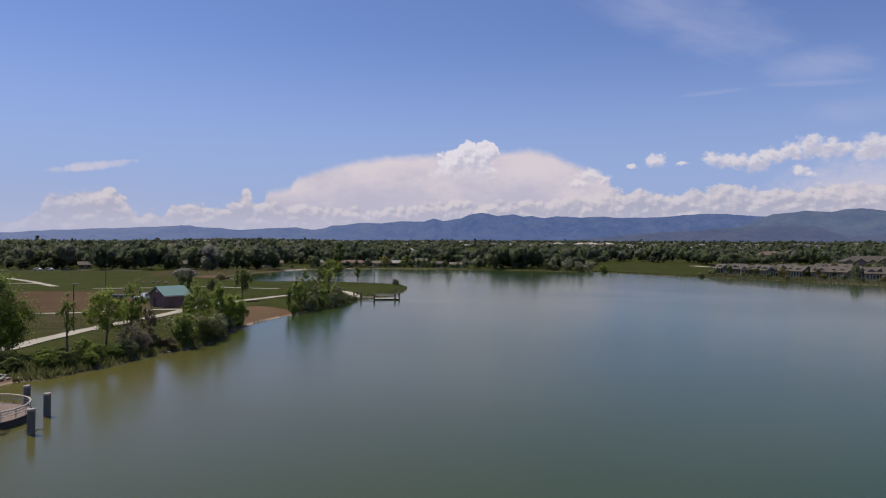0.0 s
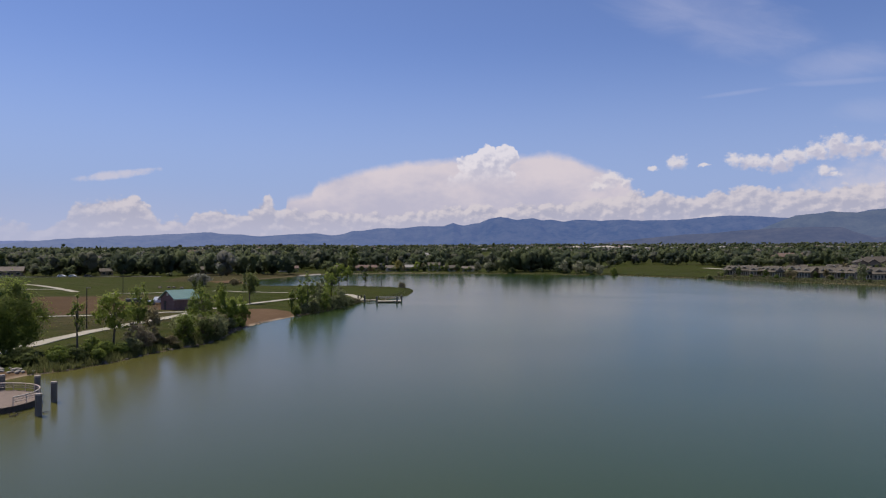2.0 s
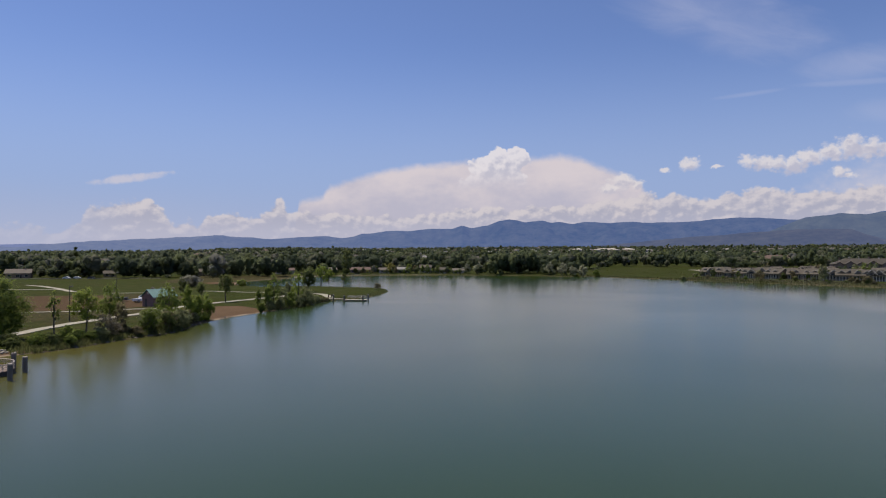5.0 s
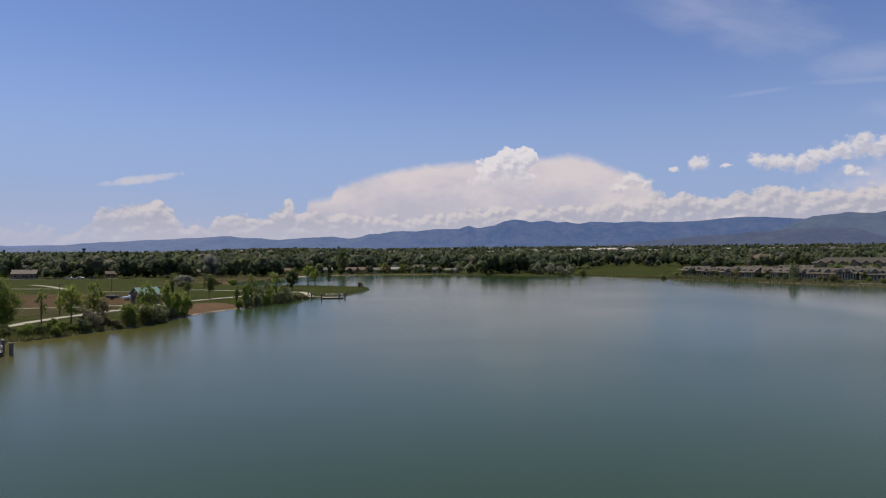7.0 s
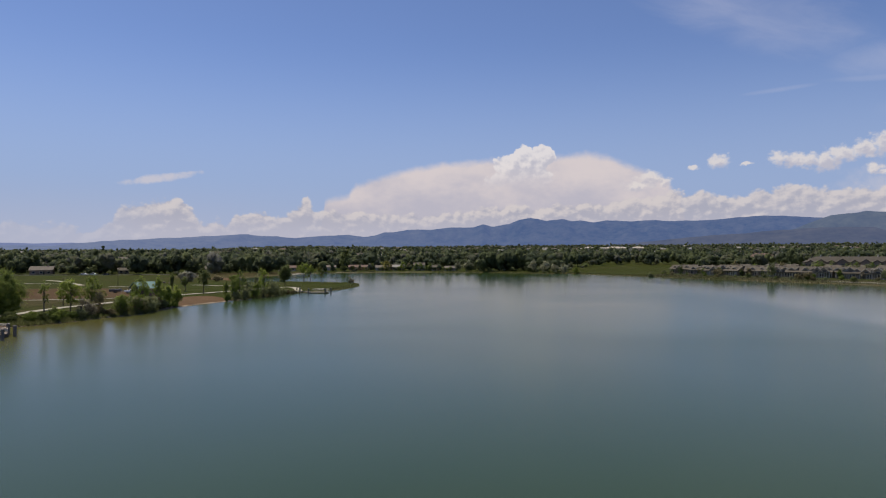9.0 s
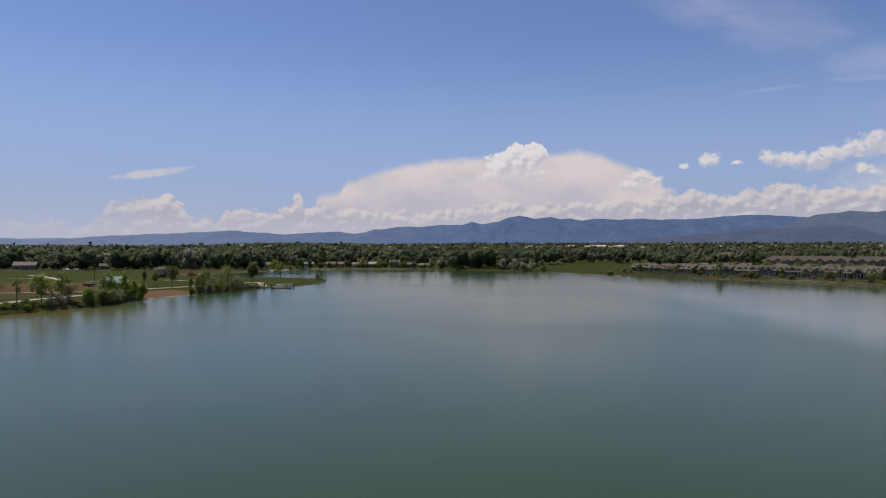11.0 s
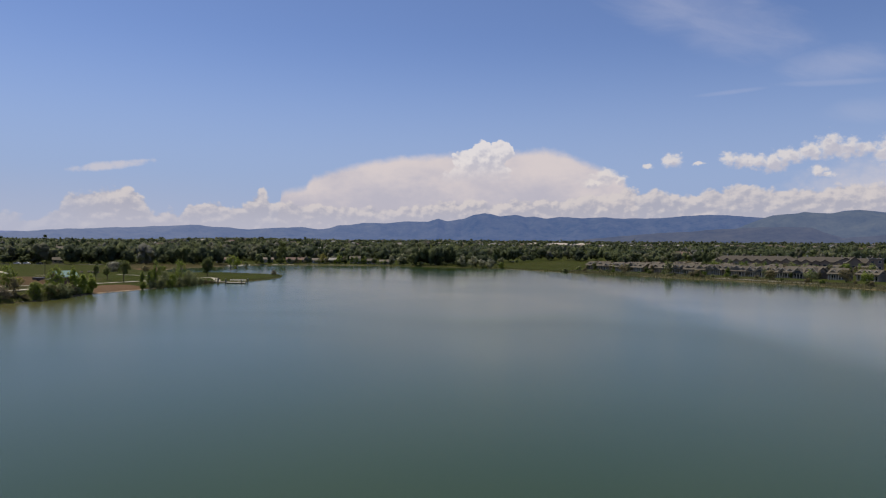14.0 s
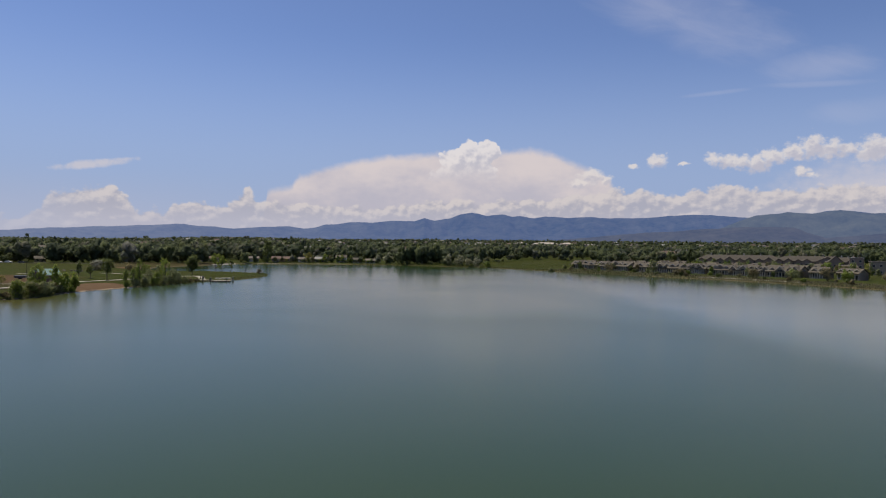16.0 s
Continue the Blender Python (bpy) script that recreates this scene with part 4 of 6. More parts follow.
def tufts(name, spots, height_range, leaf, seed, label, blade=0.05):
    """Upright blades of reed or tall grass at the spots."""
    rng = np.random.default_rng(seed)
    n = len(spots)
    z = height(spots)
    h = rng.uniform(*height_range, n)
    a = rng.uniform(0, 6.283, n)
    lean = rng.normal(0, 0.18, (n, 2)) * h[:, None]
    p0 = np.column_stack([spots, z - 0.05])
    side = np.column_stack([np.cos(a), np.sin(a), np.zeros(n)]) * blade * rng.uniform(0.7, 1.6, n)[:, None]
    mid = p0 + np.column_stack([lean * 0.35, h * 0.6])
    tip = p0 + np.column_stack([lean, h])
    v = np.stack([p0 - side, p0 + side, mid + side * 0.9, tip, mid - side * 0.9], 1).reshape(-1, 3)
    f = np.arange(5 * n).reshape(-1, 5)
    m = raw_mesh(name, v, f)
    m.materials.append(LEAF[leaf])
    return tagged(new(name, m), label, "reeds", kind="stuff")


def along(poly, lo, hi, n, seed):
    """Random spots along an outline, lo to hi metres inland."""
    rng = np.random.default_rng(seed)
    poly = np.asarray(poly, dtype=float)
    seg = rng.choice(len(poly) - 1, n, p=(q := np.hypot(*np.diff(poly, axis=0).T)) / q.sum())
    a, b = poly[seg], poly[seg + 1]
    d = (b - a) / np.hypot(*(b - a).T)[:, None]
    return a + (b - a) * rng.uniform(0, 1, n)[:, None] + np.column_stack([-d[:, 1], d[:, 0]]) * (lo + (hi - lo) * rng.uniform(0, 1, n) ** 1.5)[:, None]


tufts("bank_reeds", along(LAKE[1:10], 0.1, 6.0, 9000, 1), (0.2, 0.95), "reed", 2, "tall green reeds and weeds along the bank", 0.035)
tufts("spit_grass", along(LAKE[13:26], 0.1, 3.0, 5000, 3), (0.2, 0.7), "reed", 4, "rough grass along the spit's edge", 0.07)
rng = np.random.default_rng(61)
p = np.column_stack([rng.uniform(-72, -14, 60000), rng.uniform(62, 292, 60000)])
PATH_LINE = np.array([(-62, 60), (-60, 74), (-58.6, 86), (-58.3, 98), (-57.8, 116), (-57.4, 127), (-55.5, 150), (-54.6, 163), (-52.4, 176), (-49.3, 187), (-45, 199), (-40, 212), (-35, 219), (-30, 214), (-25.5, 204)])
gap = np.full(len(p), 1e9)
for a, b in zip(PATH_LINE, PATH_LINE[1:]):
    f = np.clip(((p - a) @ (b - a)) / ((b - a) @ (b - a)), 0, 1)
    gap = np.minimum(gap, np.hypot(*(p - a - f[:, None] * (b - a)).T))
keep = (shore_distance(p) > 0.5) & (gap > 1.9) & ~inside(BEACH, p) & ~inside(DIRT, p) & ~inside(DIRT_YARD, p)
clump = np.array([noise.noise((q[0] * 0.13, q[1] * 0.13, 2.0)) for q in p])
tufts("meadow_grass", p[keep & (clump > rng.uniform(-0.5, 0.5, len(p)))], (0.05, 0.17), "turf", 62, "rough uneven grass on the near bank and spit", 0.07)
tufts("far_reeds", along(LAKE[37:49], 0.1, 3.0, 4000, 5), (0.3, 1.0), "reed", 6, "reeds and weeds on the far shore", 0.12)
p = np.column_stack([rng.uniform(108, 236, 9000), rng.uniform(385, 650, 9000)])
tufts("field_grass", p[inside([(108, 464), (126, 425), (165, 385), (186, 424), (222, 540), (236, 640), (160, 660), (124, 560), (112, 500)], p)], (0.1, 0.3), "turf", 63, "rough grass in the open field by the townhouses", 0.16)
tufts("townhouse_reeds", along(np.concatenate([LAKE[45:49], LAKE_BACK[:9]]), 0.1, 14.0, 9000, 7), (0.2, 0.8), "olive", 8, "rough olive brown growth on the bank below the townhouses", 0.14)

# ------------------------------------------------------------------ far woods


def woods(name, spots, heights, radii, tints, boughs, leaves, leaf_size, seed, label, narrow=0.09, conifer=0.04):
    """Many far trees in one mesh, each a crown of rounded boughs with leaves round them: mostly broad, some upright, a few conifers."""
    rng = np.random.default_rng(seed)
    bm = bmesh.new()
    bmesh.ops.create_icosphere(bm, subdivisions=1, radius=1.0)
    unit = np.array([v.co[:] for v in bm.verts])
    tri = np.array([[v.index for v in f.verts] for f in bm.faces])
    bm.free()
    z, n = height(spots), len(spots)
    kind = rng.uniform(size=n)
    upright, spire = kind < narrow, kind > 1 - conifer
    radii = np.where(upright, radii * 0.55, np.where(spire, radii * 0.5, radii))
    heights = np.where(upright, heights * 1.12, heights)
    tints = np.where(spire, 0.03, tints)
    half = heights * rng.uniform(0.46, 0.52, n)
    mid = np.column_stack([spots, z + heights - half])
    size = np.column_stack([radii, radii, half])
    c = rng.normal(size=(n, boughs, 3))
    c[:, :, 2] += 0.15
    c /= np.linalg.norm(c, axis=2)[:, :, None]
    c *= rng.uniform(0.4, 0.66, (n, boughs))[:, :, None]
    c[:, 0] *= 0.15
    taper = np.where(spire[:, None], 0.62 - 0.6 * c[:, :, 2], 1 - 0.3 * np.clip(c[:, :, 2], 0, 1))
    c[:, :, :2] *= taper[:, :, None]
    cr = rng.uniform(0.28, 0.46, (n, boughs))
    cr[:, 0] = 0.5
    cr = np.where(spire[:, None], cr * np.clip(taper, 0.3, 1.0), cr)
    heart = cr[:, :, None] * 0.84 * (1 + rng.normal(0, 0.16, (n, boughs, len(unit))))
    loc = c[:, :, None, :] + unit[None, None] * heart[..., None]
    pos = mid[:, None, None, :] + loc * size[:, None, None, :]
    pos[..., 2] = np.maximum(pos[..., 2], z[:, None, None])
    nrm = unit[None, None] * 0.4 + loc * 0.5 + rng.normal(0, 0.32, loc.shape)
    v1, n1 = pos.reshape(-1, 3), nrm.reshape(-1, 3)
    f1 = (tri[None] + (np.arange(n * boughs) * len(unit))[:, None, None]).reshape(-1, 3)
    t1 = np.repeat(tints, boughs * len(unit))
    # leaves round the boughs
    k = np.repeat(np.arange(n), leaves)
    j = rng.integers(0, boughs, len(k))
    d = rng.normal(size=(len(k), 3))
    d /= np.linalg.norm(d, axis=1)[:, None]
    q = c[k, j] + d * (cr[k, j] * rng.uniform(0.75, 1.3, len(k)))[:, None]
    p = mid[k] + q * size[k]
    p[:, 2] = np.maximum(p[:, 2], z[k] + 0.2)
    turn = d + rng.normal(0, 0.4, d.shape)
    turn /= np.linalg.norm(turn, axis=1)[:, None]
    u = np.cross(turn, rng.normal(size=d.shape))
    u /= np.linalg.norm(u, axis=1)[:, None] + 1e-9
    w = np.cross(turn, u)
    s = (leaf_size * rng.uniform(0.5, 1.4, len(k)))[:, None]
    v2 = np.stack([p - u * s, p - w * s * 0.7, p + u * s, p + w * s * 0.7], 1).reshape(-1, 3)
    base = (np.arange(len(k)) * 4)[:, None] + len(v1)
    f2 = np.concatenate([base + np.array([[0, 1, 2]]), base + np.array([[0, 2, 3]])])
    n2 = np.repeat(d * 0.35 + q * 0.55 + turn * 0.4 + rng.normal(0, 0.25, d.shape) + np.array([0, 0, 0.1]), 4, 0)
    m = raw_mesh(name, np.concatenate([v1, v2]), np.concatenate([f1, f2]))
    nn = np.concatenate([n1, n2])
    nn /= np.linalg.norm(nn, axis=1)[:, None] + 1e-9
    m.attributes.new("custom_normal", "FLOAT_VECTOR", "POINT").data.foreach_set("vector", nn.astype(np.float32).ravel())
    m.attributes.new("tint", "FLOAT", "POINT").data.foreach_set("value", np.concatenate([t1, np.repeat(tints[k], 4)]).astype(np.float32))
    m.materials.append(WOODS)
    return tagged(new(name, m), label, "woods", kind="stuff")


MEADOW = [(-400, 120), (-430, 376), (-264, 379), (-203, 389), (-138, 402), (-106, 440), (-112, 345), (-110, 300), (-60, 300), (-10, 280), (-10, 200), (-30, 140), (-45, 60), (-110, -60)]
RIGHT_FIELD = [(98, 478), (118, 438), (150, 390), (186, 424), (222, 540), (236, 640), (160, 660), (124, 560), (112, 500)]
TOWN = [(140, 410), (180, 340), (218, 276), (250, 200), (320, 110), (520, 150), (520, 560), (430, 560), (300, 560), (232, 560), (190, 440)]
FAR_LOTS = [(-138, 516), (-122, 486), (-100, 482), (-76, 498), (-44, 512), (-6, 517), (22, 510), (24, 534), (-10, 538), (-60, 538), (-90, 532), (-112, 526)]


def scatter(rng, r0, r1, area, a0=-44, a1=42):
    n = int(math.radians(a1 - a0) / 2 * (r1 * r1 - r0 * r0) / area)
    r = np.sqrt(rng.uniform(r0 * r0, r1 * r1, n))
    a = np.radians(rng.uniform(a0, a1, n))
    p = np.column_stack([40 + np.sin(a) * r, -40 + np.cos(a) * r])
    keep = shore_distance(p) > 4
    for poly in (MEADOW, RIGHT_FIELD, TOWN, FAR_LOTS):
        keep &= ~inside(poly, p)
    # streets and gaps between the groves
    gap = np.array([noise.noise((q[0] * 0.012, q[1] * 0.012, 5.0)) for q in p])
    return p[keep & (gap > -0.32)]


def tint_of(rng, p):
    base = np.array([noise.noise((q[0] * 0.02, q[1] * 0.02, 1.0)) for q in p])
    t = np.clip(0.44 + base * 0.4 + rng.normal(0, 0.36, len(p)), 0, 0.88)
    odd = rng.uniform(size=len(p))
    return np.where(odd > 0.9, rng.uniform(0.86, 0.98, len(p)), t)


# the town's houses stand first; the trees leave the view over the lake to them open
rng = np.random.default_rng(23)
TOWN_SPOTS = np.concatenate([scatter(rng, 690, 1000, 14000), scatter(rng, 1000, 1900, 12000), scatter(rng, 1900, 2700, 30000)])
TOWN_SPOTS = TOWN_SPOTS[(TOWN_SPOTS[:, 0] < 100) | (TOWN_SPOTS[:, 1] > 1050)]
GARDENS = [(x, y, 7.0, 55.0) for x, y in TOWN_SPOTS] + [(-217, 412, 3.5, 24.0), (-268, 397, 6.0, 30.0), (-166, 440, 2.0, 30.0), (318, 660, 13.0, 40.0), (342, 670, 9.0, 40.0)]


def in_garden(p):
    """Whether a tree at p would stand in a house or in its open front garden towards the lake."""
    r = np.zeros(len(p), dtype=bool)
    for x, y, side, depth in GARDENS:
        d = np.array([40.0 - x, -40.0 - y])
        d /= np.hypot(*d)
        q = p - np.array([x, y])
        ahead, off = q @ d, np.abs(q @ np.array([-d[1], d[0]]))
        r |= (ahead > -6) & (ahead < depth) & (off < side)
    return r


rng = np.random.default_rng(11)
for name, r0, r1, area, boughs, leaves, size, hr, label in (
        ("near_woods", 380, 760, 140, 9, 230, 0.5, (7, 16.5), "dense dark green trees round the lake's far shore"),
        ("town_woods", 760, 1350, 290, 5, 56, 0.85, (7, 16), "leafy trees among the roofs of the town"),
        ("distant_woods", 1350, 3300, 1000, 2, 11, 1.4, (7, 15), "distant trees on rising ground")):
    p = scatter(rng, r0, r1, area)
    p = p[~in_garden(p)]
    u = rng.uniform(size=len(p))
    h = hr[0] + (hr[1] - hr[0]) * u ** 1.35 + np.where(rng.uniform(size=len(p)) > 0.95, rng.uniform(2, 4 if r0 < 1000 else 9, len(p)), 0)
    woods(name, p, h, (h * 0.36 + 2.2) * rng.uniform(0.7, 1.25, len(p)) * (1 if r0 < 1000 else 1.25), tint_of(rng, p), boughs, leaves, size, 12, label)
p = scatter(rng, 380, 640, 150)
p = p[~in_garden(p)]
h = rng.uniform(1.8, 5.5, len(p))
woods("undergrowth", p, h, h * 0.5 + 1.2, np.clip(rng.normal(0.62, 0.25, len(p)), 0.1, 0.97), 4, 60, 0.42, 17, "shrubs and low growth at the feet of the trees", 0.0, 0.0)
# the tall dark wood's edge at the meadow, and the big grove on the far shore
p = np.array([(x + rng.normal(0, 2), 393 - max(0, -x - 203) * 0.06 + (x + 260) * 0.12 + rng.uniform(-3, 16)) for x in np.arange(-450, -140, 5.2)])
p = p[~in_garden(p)]
h = rng.uniform(8.0, 17.5, len(p))
woods("meadow_edge_trees", p, h, h * 0.30 + 1.8, np.clip(rng.normal(0.3, 0.26, len(p)), 0, 0.95), 14, 620, 0.42, 13, "row of dark trees along the meadow's far edge")
p = np.array([(36 + rng.uniform(0, 38), 505 + rng.uniform(0, 14)) for _ in range(17)])
h = rng.uniform(15, 20, len(p))
woods("shore_grove", p, h, h * 0.2 + 2.4, np.clip(rng.normal(0.5, 0.1, len(p)), 0.3, 0.7), 14, 620, 0.42, 14, "tall dark green cottonwood grove on the far shore", 0.0, 0.0)


p = np.array([(x + rng.normal(0, 1), float(np.interp(x, [-97, -77, -46, -6, 24, 46, 70, 92], [480, 497, 511, 516, 509, 502, 489, 474])) + rng.uniform(3.5, 9)) for x in np.arange(-95, 100, 1.7)])
p = p[rng.uniform(size=len(p)) > 0.42]
h = rng.uniform(1.2, 4.6, len(p)) * np.where(rng.uniform(size=len(p)) > 0.8, 2.0, 1.0)
woods("shore_hedges", p, h, h * 0.35 + 0.9, np.clip(rng.normal(0.58, 0.25, len(p)), 0, 0.97), 6, 90, 0.3, 15, "garden shrubs and small trees behind the far shore wall")


def far_tree(x, y, h, r, leaf, seed, label, name="far_tree", category="tree", bare=0.06, n=700, group="trees on the far shore"):
    return tree(name, x, y, h, r, leaf, seed, label, category, bare=bare, n=int(n * 1.3), size=0.32, clumps=18, group=group)


for k, (x, y, h, r) in enumerate([(79, 488, 9.5, 4.6), (88, 482, 9.0, 4.4), (95, 478, 8.0, 4.0), (102, 476, 8.5, 4.4), (26, 516, 9, 4.5), (17, 519, 8, 3.5)]):
    far_tree(x, y - 2, h, r, "silver", 120 + k, "pale silvery willow at the water's edge", "willow_tree", n=1300)
far_tree(110.5, 466, 5.2, 3.2, "green", 130, "green shrub at the field's corner", "shore_shrub", "shrub")
far_tree(-77.5, 509, 20.5, 5.0, "dark", 131, "tall dark upright poplar behind the shore wall", "poplar_tree", n=2600)
far_tree(-45, 522, 9.5, 4.5, "yellow", 132, "yellow green tree on the far shore", n=900)
far_tree(-30, 524, 8.0, 4.0, "bright", 133, "bright green tree on the far shore", n=800)
rng = np.random.default_rng(71)
for k in range(26):
    x = -93 + k * 4.4 + rng.uniform(-2, 2)
    y = float(np.interp(x, [-97, -77, -46, -6, 24], [480, 497, 511, 516, 509])) + rng.uniform(5, 11)
    hh = rng.uniform(3.0, 7.5)
    leaf = ["green", "dark", "yellow", "green", "olive", "grey"][int(rng.integers(0, 6))]
    far_tree(x, y, hh, hh * rng.uniform(0.32, 0.5), leaf, 700 + k, {"olive": "olive brown lakeside tree", "grey": "grey green lakeside tree", "dark": "dark green lakeside tree", "green": "leafy green lakeside tree", "yellow": "yellow green lakeside tree"}[leaf] + " before the far houses", "garden_tree", "tree", n=420, group="garden trees before the far houses")
RIGHT = "trees below the townhouses"
for k, (x, y, h, r, leaf) in enumerate([(189, 389, 6.0, 4.4, "olive"), (209, 354, 10.5, 3.2, "grey"), (154, 420, 3.2, 2.4, "grey"), (219, 331, 4.4, 2.8, "olive"), (247, 297, 6.0, 3.6, "olive"), (260, 280, 6.0, 4.0, "grey"),
        (270, 266, 6.8, 3.8, "olive"), (274, 255, 6.2, 3.8, "green"), (283, 237, 6.4, 4.0, "olive"), (296, 223, 6.0, 3.6, "green"), (249, 320, 5.6, 2.4, "grey"), (270, 297, 6.2, 3.2, "grey"),
        (228, 346, 5, 2.2, "grey"), (211, 366, 5, 2.2, "grey"), (199, 389, 4.6, 2.2, "dark"), (299, 281, 6, 2.8, "yellow"), (235, 333, 4.6, 2.0, "olive"), (264, 289, 5.2, 2.6, "green"),
        (218, 358, 4.2, 2.0, "green"), (186, 402, 4.4, 2.4, "green")]):
    if k < 10:
        x, y = 75 + (x - 75) * 0.952, -79 + (y + 79) * 0.952
    far_tree(x, y, h, r, leaf, 140 + k, {"olive": "olive brown shrubby tree", "grey": "grey green tree", "dark": "dark garden tree", "green": "green rounded tree", "yellow": "yellow green garden tree"}[leaf] + " near the townhouses", "bank_shrub" if h < 6.6 else "bank_tree", "tree", group=RIGHT)

rng = np.random.default_rng(40)
for k in range(46):
    f = k / 45 + rng.uniform(-0.012, 0.012)
    x0, y0 = np.interp(f, [0, 0.2, 0.45, 0.7, 0.85, 1], [150, 166, 189, 214, 232, 253]), np.interp(f, [0, 0.2, 0.45, 0.7, 0.85, 1], [404, 375, 337, 299, 266, 218])
    g = rng.uniform(2.5, 20)
    hh = rng.uniform(1.0, 2.9)
    leaf = ["olive", "grey", "green", "olive", "dark"][k % 5]
    far_tree(x0 + g * 0.8, y0 + g * 0.6, hh, hh * 0.62, leaf, 400 + k, {"olive": "olive brown bank shrub", "grey": "grey green bank shrub", "dark": "dark low shrub", "green": "fresh green bank shrub"}[leaf] + " below the townhouses", "bank_shrub", "shrub", bare=0.02, n=460, group="shrubs below the townhouses")
rng = np.random.default_rng(44)
for k in range(20):
    f = k / 19
    x0, y0 = np.interp(f, [0, 0.3, 0.6, 0.85, 1], [172, 196, 224, 256, 292]), np.interp(f, [0, 0.3, 0.6, 0.85, 1], [421, 377, 337, 296, 250])
    g = rng.uniform(-1.5, 2.5)
    hh = rng.uniform(2.6, 6.2)
    leaf = ["grey", "dark", "olive", "green", "twigs"][k % 5]
    far_tree(x0 + g * 0.8 + rng.uniform(-3, 3), y0 + g * 0.6 + rng.uniform(-3, 3), hh, hh * 0.4, leaf, 500 + k, {"olive": "olive brown ornamental tree", "grey": "grey green ornamental tree", "dark": "dark ornamental tree", "green": "small leafy green tree", "twigs": "bare brown ornamental tree"}[leaf] + " before the townhouses", "ornamental_tree", "tree", bare=0.1, n=380, group="ornamental trees before the townhouses")
rng = np.random.default_rng(41)
GARDEN = "garden trees among the townhouses"
for k in range(84):
    f, g = rng.uniform(0, 1), rng.uniform(0, 1)
    x0, y0 = np.interp(f, [0, 0.35, 0.7, 1], [186, 218, 258, 296]), np.interp(f, [0, 0.35, 0.7, 1], [430, 366, 318, 262])
    x, y = x0 + g * 60 * 0.75 + 9, y0 + g * 60 * 0.65 + 8
    hh = rng.uniform(4.5, 9.5)
    leaf = ["dark", "olive", "green", "grey"][k % 4]
    far_tree(x, y, hh, hh * 0.36, leaf, 300 + k, {"olive": "olive brown garden tree", "grey": "grey green garden tree", "dark": "dark green garden tree", "green": "leafy green garden tree"}[leaf] + " behind the townhouses", "garden_tree", "tree", n=400, group=GARDEN)

rng = np.random.default_rng(46)
for k in range(34):
    f = k / 33
    x0, y0 = np.interp(f, [0, 0.5, 1], [270, 330, 384]) + rng.uniform(-4, 4), np.interp(f, [0, 0.5, 1], [462, 440, 372]) - rng.uniform(0, 26)
    hh = rng.uniform(4.0, 8.0)
    leaf = ["dark", "green", "olive", "yellow", "dark", "grey"][k % 6]
    far_tree(x0, y0, hh, hh * 0.42, leaf, 600 + k, {"olive": "olive brown leafy tree", "grey": "grey green leafy tree", "dark": "dark green leafy tree", "green": "fresh green leafy tree", "yellow": "yellow green leafy tree"}[leaf] + " before the apartment buildings", "courtyard_tree", "tree", n=420, group="trees before the apartment buildings")

# ------------------------------------------------------------------ buildings


def gable_roof(w, d, z, rise, over, thick=0.25):
    """A ridged roof along x over a w by d plan, its eaves at z."""
    bm = bmesh.new()
    slope = rise / (d / 2)
    lo = z - over * slope
    e = d / 2 + over
    prof = [(-e, lo), (0, z + rise), (e, lo), (e, lo + thick), (0, z + rise + thick), (-e, lo + thick)]
    prism(bm, prof, "y", -w / 2 - over, w / 2 + over)
    for v in bm.verts:
        v.co = Vector((v.co.y, v.co.x, v.co.z))
    bmesh.ops.recalc_face_normals(bm, faces=bm.faces)
    return bm


def hip_roof(w, d, z, rise, over):
    bm = bmesh.new()
    a, b = w / 2 + over, d / 2 + over
    r = max(0.4, a - b)
    low_v = [bm.verts.new(q) for q in ((-a, -b, z), (a, -b, z), (a, b, z), (-a, b, z))]
    under = [bm.verts.new((v.co.x, v.co.y, z - 0.2)) for v in low_v]
    t0, t1 = bm.verts.new((-r, 0, z + rise)), bm.verts.new((r, 0, z + rise))
    bm.faces.new((low_v[0], low_v[1], t1, t0)), bm.faces.new((low_v[2], low_v[3], t0, t1))
    bm.faces.new((low_v[1], low_v[2], t1)), bm.faces.new((low_v[3], low_v[0], t0))
    for i in range(4):
        bm.faces.new((under[i], under[(i + 1) % 4], low_v[(i + 1) % 4], low_v[i]))
    bm.faces.new(under[::-1])
    bmesh.ops.recalc_face_normals(bm, faces=bm.faces)
    return bm


def gable_walls(w, d, h, rise):
    """Walls with pointed ends under a ridge along x."""
    bm = bmesh.new()
    prism(bm, [(-d / 2, -0.5), (d / 2, -0.5), (d / 2, h), (0, h + rise - 0.02), (-d / 2, h)], "y", -w / 2, w / 2)
    for v in bm.verts:
        v.co = Vector((v.co.y, v.co.x, v.co.z))
    bmesh.ops.recalc_face_normals(bm, faces=bm.faces)
    return bm


def window(parent, x, y, z, w, h, name="window"):
    """A framed window on a wall that faces -y."""
    f = part(name, boxes((x - w / 2 - 0.12, y - 0.08, z - 0.12, x + w / 2 + 0.12, y + 0.1, z), (x - w / 2 - 0.12, y - 0.08, z + h, x + w / 2 + 0.12, y + 0.1, z + h + 0.12),
                         (x - w / 2 - 0.12, y - 0.08, z, x - w / 2, y + 0.1, z + h), (x + w / 2, y - 0.08, z, x + w / 2 + 0.12, y + 0.1, z + h)), TRIM, parent)
    part("pane", boxes((x - w / 2, y - 0.03, z, x + w / 2, y + 0.1, z + h)), GLASS, f)
    return f


def place_at(x, y, yaw, dz=0.0):
    return Matrix.Translation((x, y, ground_z(x, y) + dz)) @ Matrix.Rotation(radians(yaw), 4, "Z")


